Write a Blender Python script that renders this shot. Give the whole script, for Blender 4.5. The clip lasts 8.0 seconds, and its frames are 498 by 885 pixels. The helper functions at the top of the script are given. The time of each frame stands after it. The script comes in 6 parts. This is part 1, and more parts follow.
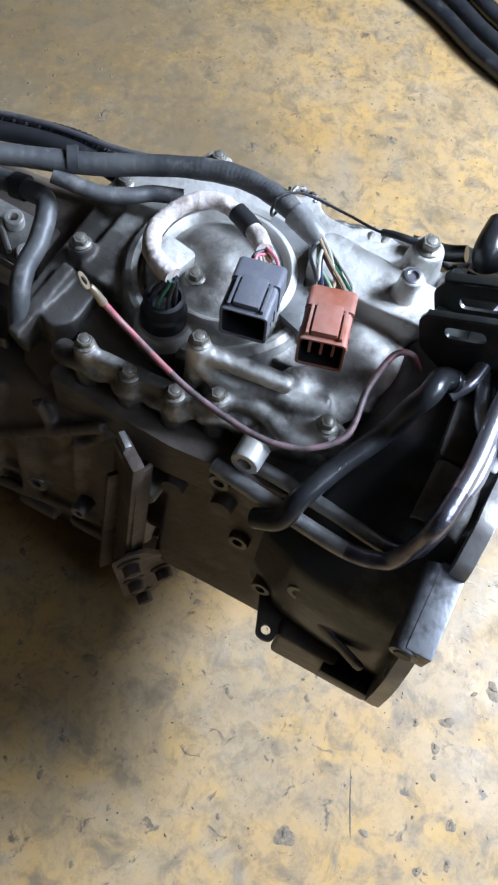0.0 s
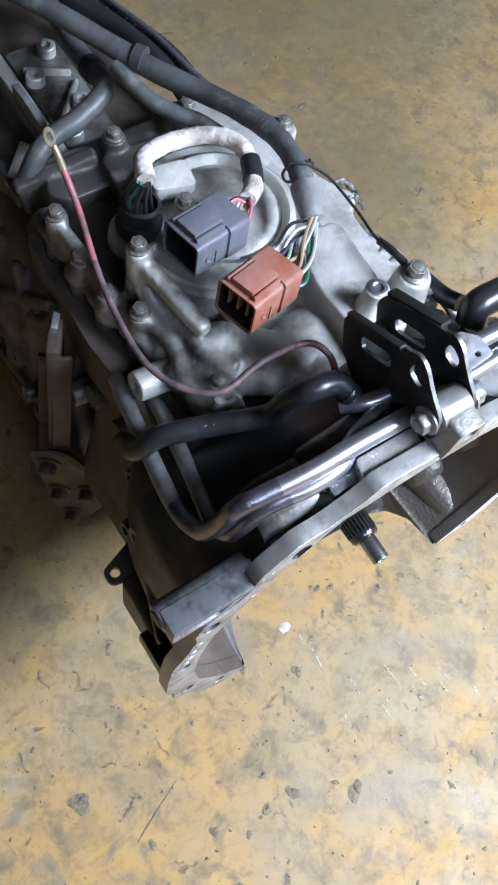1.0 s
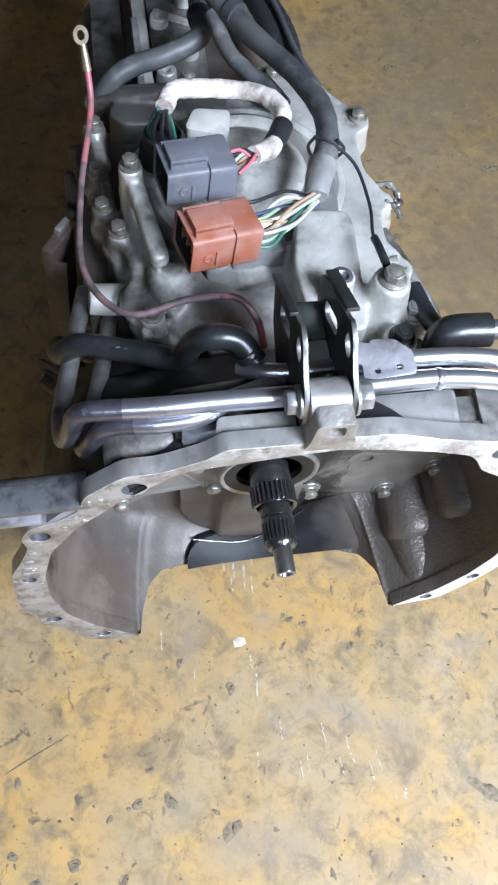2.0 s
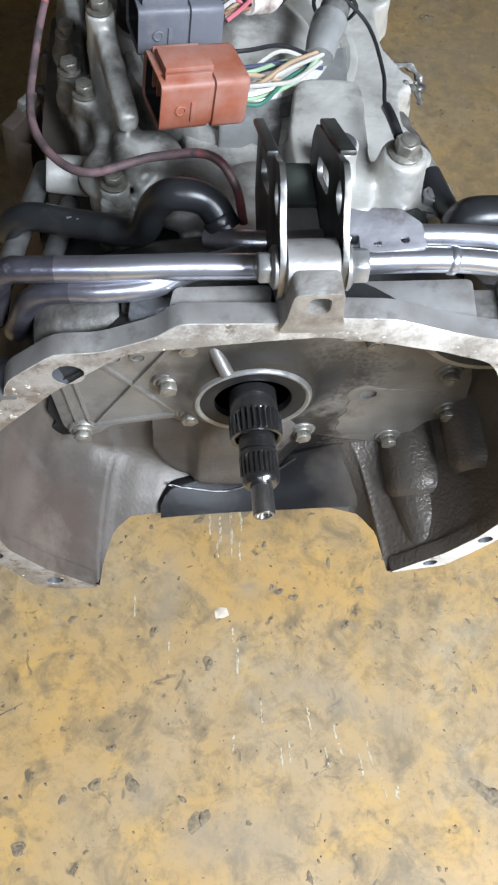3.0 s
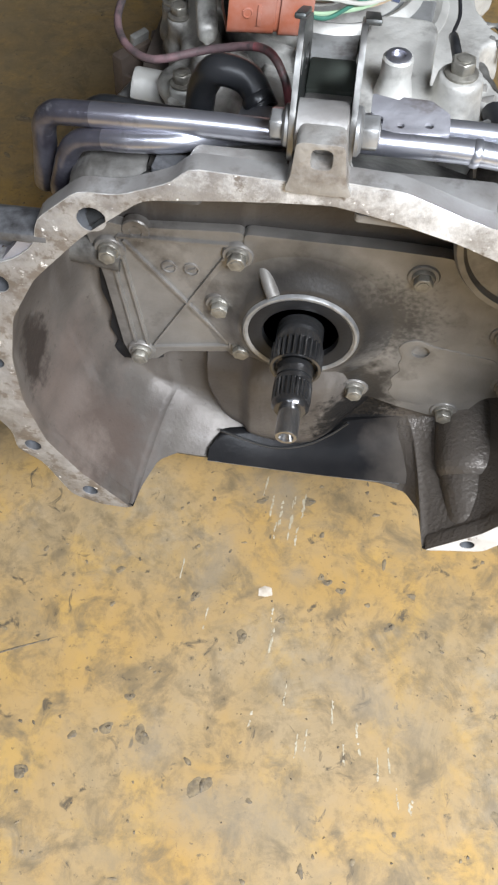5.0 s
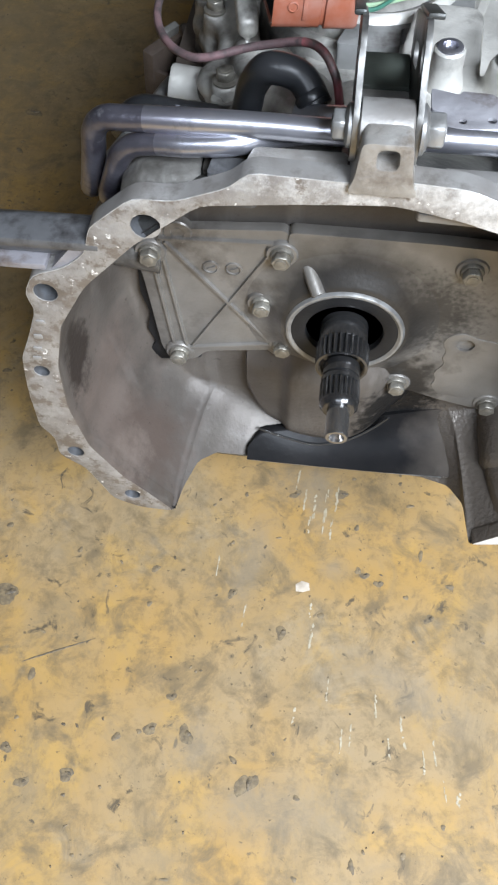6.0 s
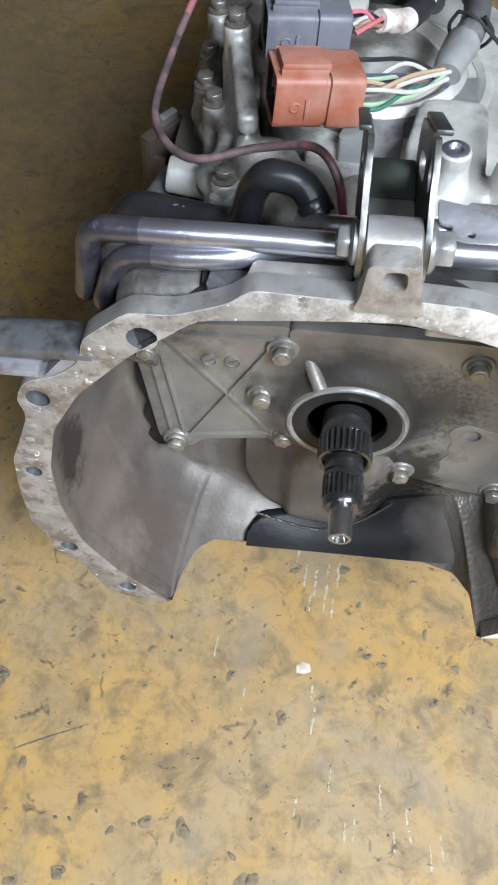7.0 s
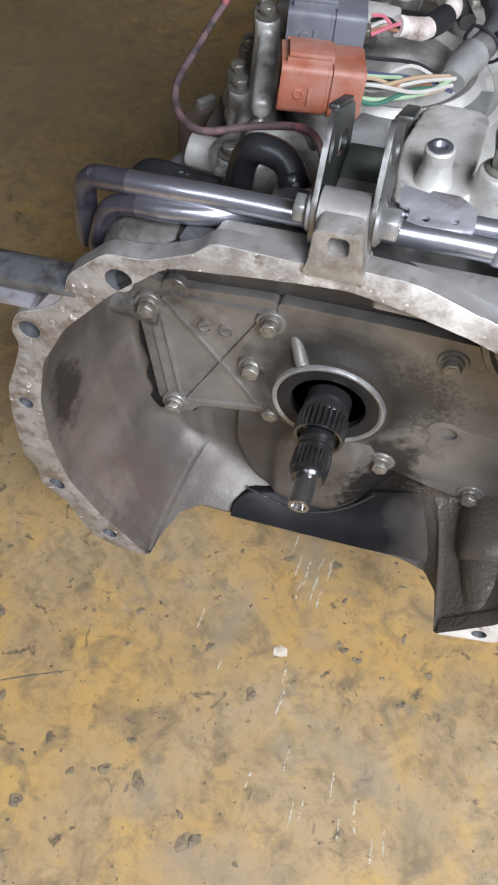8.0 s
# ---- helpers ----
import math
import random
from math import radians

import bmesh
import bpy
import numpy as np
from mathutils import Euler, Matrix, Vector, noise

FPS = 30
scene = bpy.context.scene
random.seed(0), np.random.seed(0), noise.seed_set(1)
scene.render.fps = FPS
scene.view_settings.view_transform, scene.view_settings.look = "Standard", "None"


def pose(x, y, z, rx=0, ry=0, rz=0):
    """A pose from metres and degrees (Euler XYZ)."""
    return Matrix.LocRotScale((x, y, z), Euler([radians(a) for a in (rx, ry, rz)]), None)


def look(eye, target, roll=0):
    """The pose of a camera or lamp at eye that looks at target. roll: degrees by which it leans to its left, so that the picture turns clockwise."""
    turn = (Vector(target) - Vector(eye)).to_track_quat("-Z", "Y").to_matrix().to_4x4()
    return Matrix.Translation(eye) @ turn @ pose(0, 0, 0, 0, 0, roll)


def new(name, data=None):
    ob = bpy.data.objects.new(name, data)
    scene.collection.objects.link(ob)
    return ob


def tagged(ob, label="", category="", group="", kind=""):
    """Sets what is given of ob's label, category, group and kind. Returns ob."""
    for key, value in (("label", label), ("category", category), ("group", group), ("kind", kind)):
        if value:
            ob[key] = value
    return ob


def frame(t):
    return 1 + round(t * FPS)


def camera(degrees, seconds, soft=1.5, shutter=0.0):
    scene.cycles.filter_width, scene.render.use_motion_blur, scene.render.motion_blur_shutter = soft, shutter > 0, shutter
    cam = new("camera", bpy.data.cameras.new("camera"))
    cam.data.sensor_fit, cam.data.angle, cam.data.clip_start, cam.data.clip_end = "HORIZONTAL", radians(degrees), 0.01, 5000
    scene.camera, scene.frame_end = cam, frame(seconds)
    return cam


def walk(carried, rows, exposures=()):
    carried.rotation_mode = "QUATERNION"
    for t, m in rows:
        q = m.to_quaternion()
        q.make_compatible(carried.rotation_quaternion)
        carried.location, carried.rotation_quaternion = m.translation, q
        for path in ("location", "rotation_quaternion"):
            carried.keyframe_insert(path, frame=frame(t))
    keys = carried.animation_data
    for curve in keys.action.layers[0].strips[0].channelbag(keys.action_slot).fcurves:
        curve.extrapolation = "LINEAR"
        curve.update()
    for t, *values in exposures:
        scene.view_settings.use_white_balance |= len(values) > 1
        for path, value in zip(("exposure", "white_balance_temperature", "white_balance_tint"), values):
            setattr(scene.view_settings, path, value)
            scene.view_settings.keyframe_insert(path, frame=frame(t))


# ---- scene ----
cam = camera(32.4, 8.0, soft=2.3)
PATH = [
    (0, (-0.405, 0.104, 1.122), (0.415, 0.333, -0.688), 13.4),
    (0.2, (-0.3845, 0.0365, 1.0965), (-0.0026, 0.2014, 0.1871), 12.53),
    (0.5, (-0.367, -0.052, 1.106), (0.368, 0.389, -0.702), 15.8),
    (0.8, (-0.3393, -0.087, 1.1027), (0.0058, 0.1785, 0.2025), 16.2),
    (1, (-0.306, -0.098, 1.095), (0.345, 0.481, -0.705), 16.7),
    (1.2, (-0.269, -0.106, 1.08), (0.364, 0.461, -0.731), 21.9),
    (2.3, (-0.089, -0.263, 1.05), (0.089, 0.692, -0.699), 6.7),
    (2.5, (-0.081, -0.267, 1.028), (0.104, 0.718, -0.702), 7.5),
    (2.7, (-0.0746, -0.2551, 0.9759), (0.0248, 0.2226, 0.1031), 8.76),
    (3, (-0.078, -0.245, 0.938), (0.136, 0.638, -0.843), 9.7),
    (3.2, (-0.0827, -0.2322, 0.9493), (0.0324, 0.2171, 0.0634), 11.85),
    (3.5, (-0.076, -0.22, 0.952), (0.089, 0.763, -0.782), 7.0),
    (3.7, (-0.0557, -0.2224, 0.9279), (-0.0153, 0.2848, 0.0671), 3.71),
    (4, (-0.006, -0.275, 0.912), (0.004, 0.769, -0.794), 3.0),
    (4.2, (0.0234, -0.3007, 0.9108), (0.0091, 0.2216, 0.0581), 3.58),
    (4.5, (0.018, -0.336, 0.919), (-0.077, 0.724, -0.775), 2.4),
    (4.7, (0.0089, -0.3429, 0.911), (-0.0489, 0.1867, 0.0647), 1.44),
    (5, (0.012, -0.35, 0.888), (-0.124, 0.699, -0.809), 0.7),
    (5.2, (0.013, -0.358, 0.886), (-0.128, 0.688, -0.813), 0.5),
    (6.3, (-0.044, -0.32, 0.892), (-0.173, 0.691, -0.83), -1.8),
    (6.5, (-0.052, -0.304, 0.897), (-0.171, 0.723, -0.815), -1.5),
    (6.8, (-0.0479, -0.2868, 0.9047), (-0.1107, 0.2437, 0.0593), -1.25),
    (7, (-0.031, -0.289, 0.894), (-0.168, 0.792, -0.782), -0.9),
    (7.3, (0.0076, -0.3042, 0.8825), (-0.0826, 0.2381, 0.0472), -0.49),
    (7.5, (0.03, -0.31, 0.877), (-0.168, 0.739, -0.814), -0.0),
    (7.8, (0.0377, -0.3264, 0.8915), (-0.1055, 0.2133, 0.0619), -0.67),
    (8, (0.047, -0.33, 0.901), (-0.264, 0.762, -0.746), -0.1),
]
walk(cam, [(t, look(eye, target, roll)) for t, eye, target, roll in PATH],
     [(0.0, 0.42, 5450, 12), (1.0, 0.2, 5500, 12), (2.5, 0.26, 5850, 11), (3.0, 0.05, 6050, 10), (3.5, 0.0, 6100, 10), (4.5, -0.05, 6300, 12), (5.0, 0.08, 6350, 12), (6.5, 0.08, 6050, 10), (7.0, 0.08, 6050, 10), (7.5, -0.05, 6250, 13), (8.0, -0.2, 6300, 15)])


# ---- world and light: two unseen area lamps added above the floor ----
world = bpy.data.worlds.new("world")
scene.world = world
world.use_nodes = True
_nt = world.node_tree
_bg = _nt.nodes["Background"]
_sky = _nt.nodes.new("ShaderNodeTexSky")
_sky.sky_type, _sky.sun_disc = "NISHITA", False
_sky.sun_elevation, _sky.sun_rotation = radians(40), radians(120)
_nt.links.new(_sky.outputs["Color"], _bg.inputs["Color"])
_bg.inputs["Strength"].default_value = 0.1


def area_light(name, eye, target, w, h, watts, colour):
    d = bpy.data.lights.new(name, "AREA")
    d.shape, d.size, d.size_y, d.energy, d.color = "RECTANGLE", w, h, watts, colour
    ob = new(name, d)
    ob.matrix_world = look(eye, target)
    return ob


# two added unseen lamps, the larger over the free floor before the gearbox
area_light("added_key_lamp", (1.35, -1.6, 2.3), (1.35, -1.55, 0.0), 1.5, 1.3, 305, (0.88, 0.94, 1.0))
area_light("added_fill_lamp", (-0.4, -1.6, 2.3), (-0.4, -1.55, 0.0), 0.9, 0.9, 13, (0.88, 0.94, 1.0))


# ---- materials ----
def mat(name, colour, rough=0.5, metal=0.0, colour2=None, scale=30.0, amount=0.5, bump=0.15, bscale=200.0,
        dirt=None, dscale=9.0, dlo=0.5, dhi=0.7, rough2=None, coat=0.0, dist=0.002, spec=0.5):
    m = bpy.data.materials.new(name)
    m.use_nodes = True
    nt = m.node_tree
    b = nt.nodes["Principled BSDF"]
    b.inputs["Roughness"].default_value, b.inputs["Metallic"].default_value = rough, metal
    b.inputs["Coat Weight"].default_value, b.inputs["Specular IOR Level"].default_value = coat, spec
    tc = nt.nodes.new("ShaderNodeTexCoord")
    n1 = nt.nodes.new("ShaderNodeTexNoise")
    n1.inputs["Scale"].default_value, n1.inputs["Detail"].default_value = scale, 6
    nt.links.new(tc.outputs["Object"], n1.inputs["Vector"])
    mx = nt.nodes.new("ShaderNodeMix")
    mx.data_type = "RGBA"
    c2 = colour2 or tuple(c * 0.65 for c in colour)
    mx.inputs["A"].default_value, mx.inputs["B"].default_value = (*colour, 1), (*c2, 1)
    r1 = nt.nodes.new("ShaderNodeMapRange")
    r1.inputs["From Min"].default_value, r1.inputs["From Max"].default_value = 0.35, 0.68
    r1.inputs["To Max"].default_value = amount
    nt.links.new(n1.outputs["Fac"], r1.inputs["Value"])
    nt.links.new(r1.outputs["Result"], mx.inputs["Factor"])
    out = mx.outputs["Result"]
    if dirt:
        n2 = nt.nodes.new("ShaderNodeTexNoise")
        n2.inputs["Scale"].default_value, n2.inputs["Detail"].default_value, n2.inputs["Roughness"].default_value = dscale, 9, 0.65
        nt.links.new(tc.outputs["Object"], n2.inputs["Vector"])
        r2 = nt.nodes.new("ShaderNodeMapRange")
        r2.inputs["From Min"].default_value, r2.inputs["From Max"].default_value = dlo, dhi
        nt.links.new(n2.outputs["Fac"], r2.inputs["Value"])
        m2 = nt.nodes.new("ShaderNodeMix")
        m2.data_type = "RGBA"
        m2.inputs["B"].default_value = (*dirt, 1)
        nt.links.new(r2.outputs["Result"], m2.inputs["Factor"])
        nt.links.new(out, m2.inputs["A"])
        out = m2.outputs["Result"]
        if rough2 is not None:
            r3 = nt.nodes.new("ShaderNodeMapRange")
            r3.inputs["To Min"].default_value, r3.inputs["To Max"].default_value = rough, rough2
            nt.links.new(r2.outputs["Result"], r3.inputs["Value"])
            nt.links.new(r3.outputs["Result"], b.inputs["Roughness"])
    nt.links.new(out, b.inputs["Base Color"])
    if bump:
        n3 = nt.nodes.new("ShaderNodeTexNoise")
        n3.inputs["Scale"].default_value, n3.inputs["Detail"].default_value = bscale, 4
        nt.links.new(tc.outputs["Object"], n3.inputs["Vector"])
        bp = nt.nodes.new("ShaderNodeBump")
        bp.inputs["Strength"].default_value, bp.inputs["Distance"].default_value = bump, dist
        nt.links.new(n3.outputs["Fac"], bp.inputs["Height"])
        nt.links.new(bp.outputs["Normal"], b.inputs["Normal"])
    return m


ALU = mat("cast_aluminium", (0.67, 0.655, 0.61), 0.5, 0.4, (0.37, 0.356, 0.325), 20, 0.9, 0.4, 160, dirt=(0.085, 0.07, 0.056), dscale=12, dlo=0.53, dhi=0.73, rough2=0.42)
ALU_MID = mat("mid_grey_aluminium", (0.16, 0.155, 0.143), 0.42, 0.35, (0.065, 0.06, 0.053), 22, 0.9, 0.35, 180, dirt=(0.03, 0.026, 0.022), dscale=13, dlo=0.46, dhi=0.62, rough2=0.35)
# darker copy for flank and gaps: grime, with their shade put in
ALU_DARK = mat("shaded_grimy_aluminium", (0.115, 0.095, 0.08), 0.5, 0.1, (0.055, 0.044, 0.037), 18, 0.8, 0.4, 150, dirt=(0.2, 0.16, 0.125), dscale=14, dlo=0.50, dhi=0.70, spec=0.4)
ALU_WET = mat("oil_wet_aluminium", (0.009, 0.009, 0.0095), 0.28, 0.0, (0.014, 0.013, 0.013), 40, 0.7, 0.1, 190, spec=0.06)
WET_EDGE = mat("wet_oil_edge", (0.03, 0.03, 0.03), 0.1, 0.0, (0.015, 0.015, 0.015), 40, 0.7, 0.25, 260, spec=0.6)
COVER = mat("pump_cover_aluminium", (0.26, 0.246, 0.226), 0.4, 0.4, (0.17, 0.158, 0.142), 24, 0.9, 0.14, 300, dirt=(0.06, 0.05, 0.042), dscale=14, dlo=0.52, dhi=0.72, rough2=0.35)
ALU_GRIME = mat("grimy_grey_aluminium", (0.30, 0.292, 0.27), 0.48, 0.45, (0.14, 0.132, 0.12), 26, 0.85, 0.35, 220, dirt=(0.05, 0.043, 0.036), dscale=15, dlo=0.46, dhi=0.66, rough2=0.4)
# oily bell outside; its shade and pale sheen are painted in
SHELL = mat("oily_shaded_shell", (0.042, 0.043, 0.043), 0.35, 0.2, (0.02, 0.019, 0.018), 14, 0.8, 0.25, 120, dirt=(0.13, 0.128, 0.12), dscale=8, dlo=0.52, dhi=0.70, rough2=0.45, spec=0.35)
VOID = mat("gap_shade_black", (0.004, 0.004, 0.004), 0.6, 0, (0.006, 0.006, 0.006), 60, 0.5, 0.1, 200, spec=0.08)
ALU_EDGE = mat("scraped_bright_edge", (0.8, 0.79, 0.77), 0.35, 0.6, (0.4, 0.38, 0.35), 130, 0.9, 0.5, 300)
ALU_RIM = mat("machined_flange", (0.40, 0.385, 0.36), 0.45, 0.45, (0.27, 0.25, 0.225), 60, 0.9, 0.45, 190, dirt=(0.2, 0.17, 0.14), dscale=40, dlo=0.53, dhi=0.66, rough2=0.6)
# hole walls made darker: the shade inside is put into the colour
ALU_HOLE = mat("shaded_hole_bore", (0.10, 0.105, 0.115), 0.5, 0.3, (0.06, 0.055, 0.05), 120, 0.8, 0.2, 300)
STEEL = mat("plated_steel", (0.36, 0.36, 0.355), 0.42, 0.6, (0.2, 0.195, 0.185), 90, 0.8, 0.15, 300)
BOLT = mat("dull_bolt_steel", (0.31, 0.295, 0.255), 0.42, 0.6, (0.13, 0.115, 0.095), 120, 0.8, 0.25, 400)
CHROME = mat("zinc_plated_pipe", (0.66, 0.67, 0.72), 0.28, 0.9, (0.42, 0.41, 0.48), 16, 0.9, 0.08, 160, dirt=(0.14, 0.125, 0.15), dscale=30, dlo=0.55, dhi=0.68, rough2=0.45)
SHAFT = mat("oiled_shaft_steel", (0.40, 0.39, 0.38), 0.22, 0.92, (0.22, 0.215, 0.21), 60, 0.6, 0.06, 300)
SHAFT_DARK = mat("oiled_dark_steel", (0.15, 0.148, 0.148), 0.2, 0.88, (0.06, 0.059, 0.059), 60, 0.6, 0.06, 300)
RUBBER = mat("black_rubber", (0.014, 0.015, 0.017), 0.3, 0, (0.03, 0.03, 0.031), 26, 0.7, 0.08, 200, dirt=(0.05, 0.05, 0.05), dscale=30, dlo=0.55, dhi=0.75, rough2=0.5)
SEAL_BLACK = mat("oily_black_rubber", (0.011, 0.011, 0.012), 0.5, 0, (0.02, 0.02, 0.02), 60, 0.6, 0.1, 300, spec=0.25)
TAPE = mat("grey_black_harness_tape", (0.045, 0.046, 0.049), 0.48, 0, (0.095, 0.095, 0.093), 30, 0.9, 0.25, 160, dirt=(0.23, 0.218, 0.2), dscale=34, dlo=0.54, dhi=0.76)
WHITE_TAPE = mat("white_cloth_tape", (0.72, 0.665, 0.62), 0.75, 0, (0.46, 0.38, 0.33), 60, 0.9, 0.7, 200, dirt=(0.19, 0.135, 0.105), dscale=34, dlo=0.49, dhi=0.66)
ORANGE = mat("orange_brown_plastic", (0.30, 0.088, 0.045), 0.48, 0, (0.24, 0.085, 0.05), 40, 0.7, 0.08, 150, dirt=(0.38, 0.23, 0.19), dscale=17, dlo=0.36, dhi=0.66, rough2=0.7)
GREY_PL = mat("dusty_grey_plastic", (0.105, 0.109, 0.128), 0.5, 0, (0.155, 0.157, 0.177), 30, 0.8, 0.2, 150, dirt=(0.21, 0.19, 0.18), dscale=34, dlo=0.54, dhi=0.76)
BLACK_PL = mat("black_plastic", (0.016, 0.016, 0.018), 0.5, 0, (0.03, 0.03, 0.03), 40, 0.5, 0.1, 150, spec=0.35)
BRACKET = mat("dark_green_black_steel", (0.03, 0.034, 0.032), 0.4, 0.4, (0.06, 0.06, 0.055), 40, 0.6, 0.12, 160, dirt=(0.1, 0.09, 0.08), dscale=30, dlo=0.55, dhi=0.75)
BARE = mat("worn_bare_edge", (0.42, 0.41, 0.39), 0.38, 0.8, (0.06, 0.06, 0.058), 55, 0.95, 0.1, 200)
RED = mat("red_wire_insulation", (0.42, 0.10, 0.12), 0.45, 0, (0.22, 0.1, 0.1), 40, 0.9, 0.1, 200, dirt=(0.10, 0.075, 0.07), dscale=45, dlo=0.46, dhi=0.62)
RED_DIRTY = mat("grimy_red_insulation", (0.10, 0.068, 0.07), 0.5, 0, (0.19, 0.11, 0.115), 55, 0.9, 0.15, 200, dirt=(0.05, 0.042, 0.042), dscale=60, dlo=0.45, dhi=0.6)
TARNISH = mat("tarnished_blue_black_pipe", (0.27, 0.265, 0.31), 0.3, 0.85, (0.07, 0.062, 0.085), 40, 0.95, 0.3, 160, dirt=(0.5, 0.49, 0.52), dscale=70, dlo=0.6, dhi=0.7)
BRASS = mat("tarnished_terminal", (0.5, 0.42, 0.3), 0.4, 0.8, (0.25, 0.2, 0.14), 90, 0.7, 0.15, 200)
RUST = mat("rusty_bracket_steel", (0.085, 0.062, 0.048), 0.65, 0.15, (0.035, 0.026, 0.02), 30, 0.9, 0.4, 180, dirt=(0.15, 0.115, 0.09), dscale=22, dlo=0.56, dhi=0.74)
SILVER_TAPE = mat("silver_grey_tape", (0.27, 0.27, 0.265), 0.42, 0.15, (0.17, 0.17, 0.16), 45, 0.8, 0.5, 80, dirt=(0.1, 0.092, 0.085), dscale=40, dlo=0.52, dhi=0.68)
TAB_TOP = mat("smooth_oily_casting", (0.15, 0.152, 0.158), 0.38, 0.3, (0.08, 0.08, 0.082), 26, 0.9, 0.2, 110, dirt=(0.02, 0.017, 0.016), dscale=22, dlo=0.5, dhi=0.64, rough2=0.3)
TAB_PALE = mat("pale_cast_channel", (0.40, 0.395, 0.42), 0.45, 0.35, (0.26, 0.25, 0.265), 40, 0.9, 0.3, 200, dirt=(0.14, 0.11, 0.095), dscale=34, dlo=0.52, dhi=0.66)
SMOOTH_ALU = mat("worn_smooth_alloy", (0.35, 0.34, 0.325), 0.42, 0.4, (0.22, 0.205, 0.19), 34, 0.9, 0.15, 240, dirt=(0.11, 0.095, 0.08), dscale=30, dlo=0.52, dhi=0.70)
WEB_GREEN = mat("dull_green_grey_steel", (0.075, 0.085, 0.072), 0.5, 0.2, (0.05, 0.055, 0.048), 40, 0.7, 0.15, 200)


def interior_material():
    """Bell interior: dusty grey on one side, wet black oil film towards the other, with an uneven edge."""
    m = bpy.data.materials.new("oily_bell_interior")
    m.use_nodes = True
    nt = m.node_tree
    b = nt.nodes["Principled BSDF"]
    b.inputs["Metallic"].default_value, b.inputs["Specular IOR Level"].default_value = 0.35, 0.45
    tc = nt.nodes.new("ShaderNodeTexCoord")
    sep = nt.nodes.new("ShaderNodeSeparateXYZ")
    nt.links.new(tc.outputs["Object"], sep.inputs["Vector"])
    n = nt.nodes.new("ShaderNodeTexNoise")
    n.inputs["Scale"].default_value, n.inputs["Detail"].default_value = 14, 8
    nt.links.new(tc.outputs["Object"], n.inputs["Vector"])

    def math_node(op, a, bb):
        k = nt.nodes.new("ShaderNodeMath")
        k.operation = op
        for i, v in enumerate((a, bb)):
            if isinstance(v, (int, float)):
                k.inputs[i].default_value = v
            else:
                nt.links.new(v, k.inputs[i])
        return k.outputs[0]

    # the oil ran down from the shaft and over to one side: x minus a share of the height, plus noise
    f = math_node("SUBTRACT", sep.outputs["X"], math_node("MULTIPLY", math_node("SUBTRACT", sep.outputs["Z"], 0.26), 1.6))
    f = math_node("ADD", f, math_node("MULTIPLY", math_node("SUBTRACT", n.outputs["Fac"], 0.5), 0.10))
    r = nt.nodes.new("ShaderNodeMapRange")
    r.inputs["From Min"].default_value, r.inputs["From Max"].default_value = 0.0, 0.07
    nt.links.new(f, r.inputs["Value"])
    n2 = nt.nodes.new("ShaderNodeTexNoise")
    n2.inputs["Scale"].default_value, n2.inputs["Detail"].default_value = 22, 9
    nt.links.new(tc.outputs["Object"], n2.inputs["Vector"])
    ramp = nt.nodes.new("ShaderNodeValToRGB")
    ramp.color_ramp.elements[0].position, ramp.color_ramp.elements[0].color = 0.30, (0.080, 0.069, 0.060, 1)
    ramp.color_ramp.elements[1].position, ramp.color_ramp.elements[1].color = 0.66, (0.135, 0.121, 0.107, 1)
    nt.links.new(n2.outputs["Fac"], ramp.inputs["Fac"])
    mx = nt.nodes.new("ShaderNodeMix")
    mx.data_type = "RGBA"
    nt.links.new(r.outputs["Result"], mx.inputs["Factor"])
    dry = ramp.outputs["Color"]

    def stain(centre, size, colour, lo, hi, nscale, share):
        """A patch with an uneven edge round a place on the casting."""
        mp = nt.nodes.new("ShaderNodeMapping")
        mp.vector_type = "TEXTURE"
        mp.inputs["Location"].default_value, mp.inputs["Scale"].default_value = centre, size
        nt.links.new(tc.outputs["Object"], mp.inputs["Vector"])
        g = nt.nodes.new("ShaderNodeTexGradient")
        g.gradient_type = "SPHERICAL"
        nt.links.new(mp.outputs["Vector"], g.inputs["Vector"])
        ns = nt.nodes.new("ShaderNodeTexNoise")
        ns.inputs["Scale"].default_value, ns.inputs["Detail"].default_value, ns.inputs["Roughness"].default_value = nscale, 8, 0.7
        nt.links.new(tc.outputs["Object"], ns.inputs["Vector"])
        v = math_node("ADD", g.outputs["Fac"], math_node("MULTIPLY", math_node("SUBTRACT", ns.outputs["Fac"], 0.5), 1.6))
        q = nt.nodes.new("ShaderNodeMapRange")
        q.inputs["From Min"].default_value, q.inputs["From Max"].default_value, q.inputs["To Max"].default_value = lo, hi, share
        nt.links.new(v, q.inputs["Value"])
        x = nt.nodes.new("ShaderNodeMix")
        x.data_type = "RGBA"
        nt.links.new(q.outputs["Result"], x.inputs["Factor"])
        nt.links.new(dry, x.inputs["A"])
        x.inputs["B"].default_value = (*colour, 1)
        return x.outputs["Result"]

    for scale, stretch, lo, hi, colour, share in ((55, (1, 1, 0.16), 0.56, 0.68, (0.22, 0.205, 0.19), 0.35), (38, (1, 0.5, 0.22), 0.56, 0.72, (0.08, 0.063, 0.053), 0.5), (240, (1, 1, 1), 0.6, 0.72, (0.08, 0.064, 0.054), 0.4)):
        mp = nt.nodes.new("ShaderNodeMapping")
        mp.inputs["Scale"].default_value = stretch
        nt.links.new(tc.outputs["Object"], mp.inputs["Vector"])
        ns = nt.nodes.new("ShaderNodeTexNoise")
        ns.inputs["Scale"].default_value, ns.inputs["Detail"].default_value = scale, 7
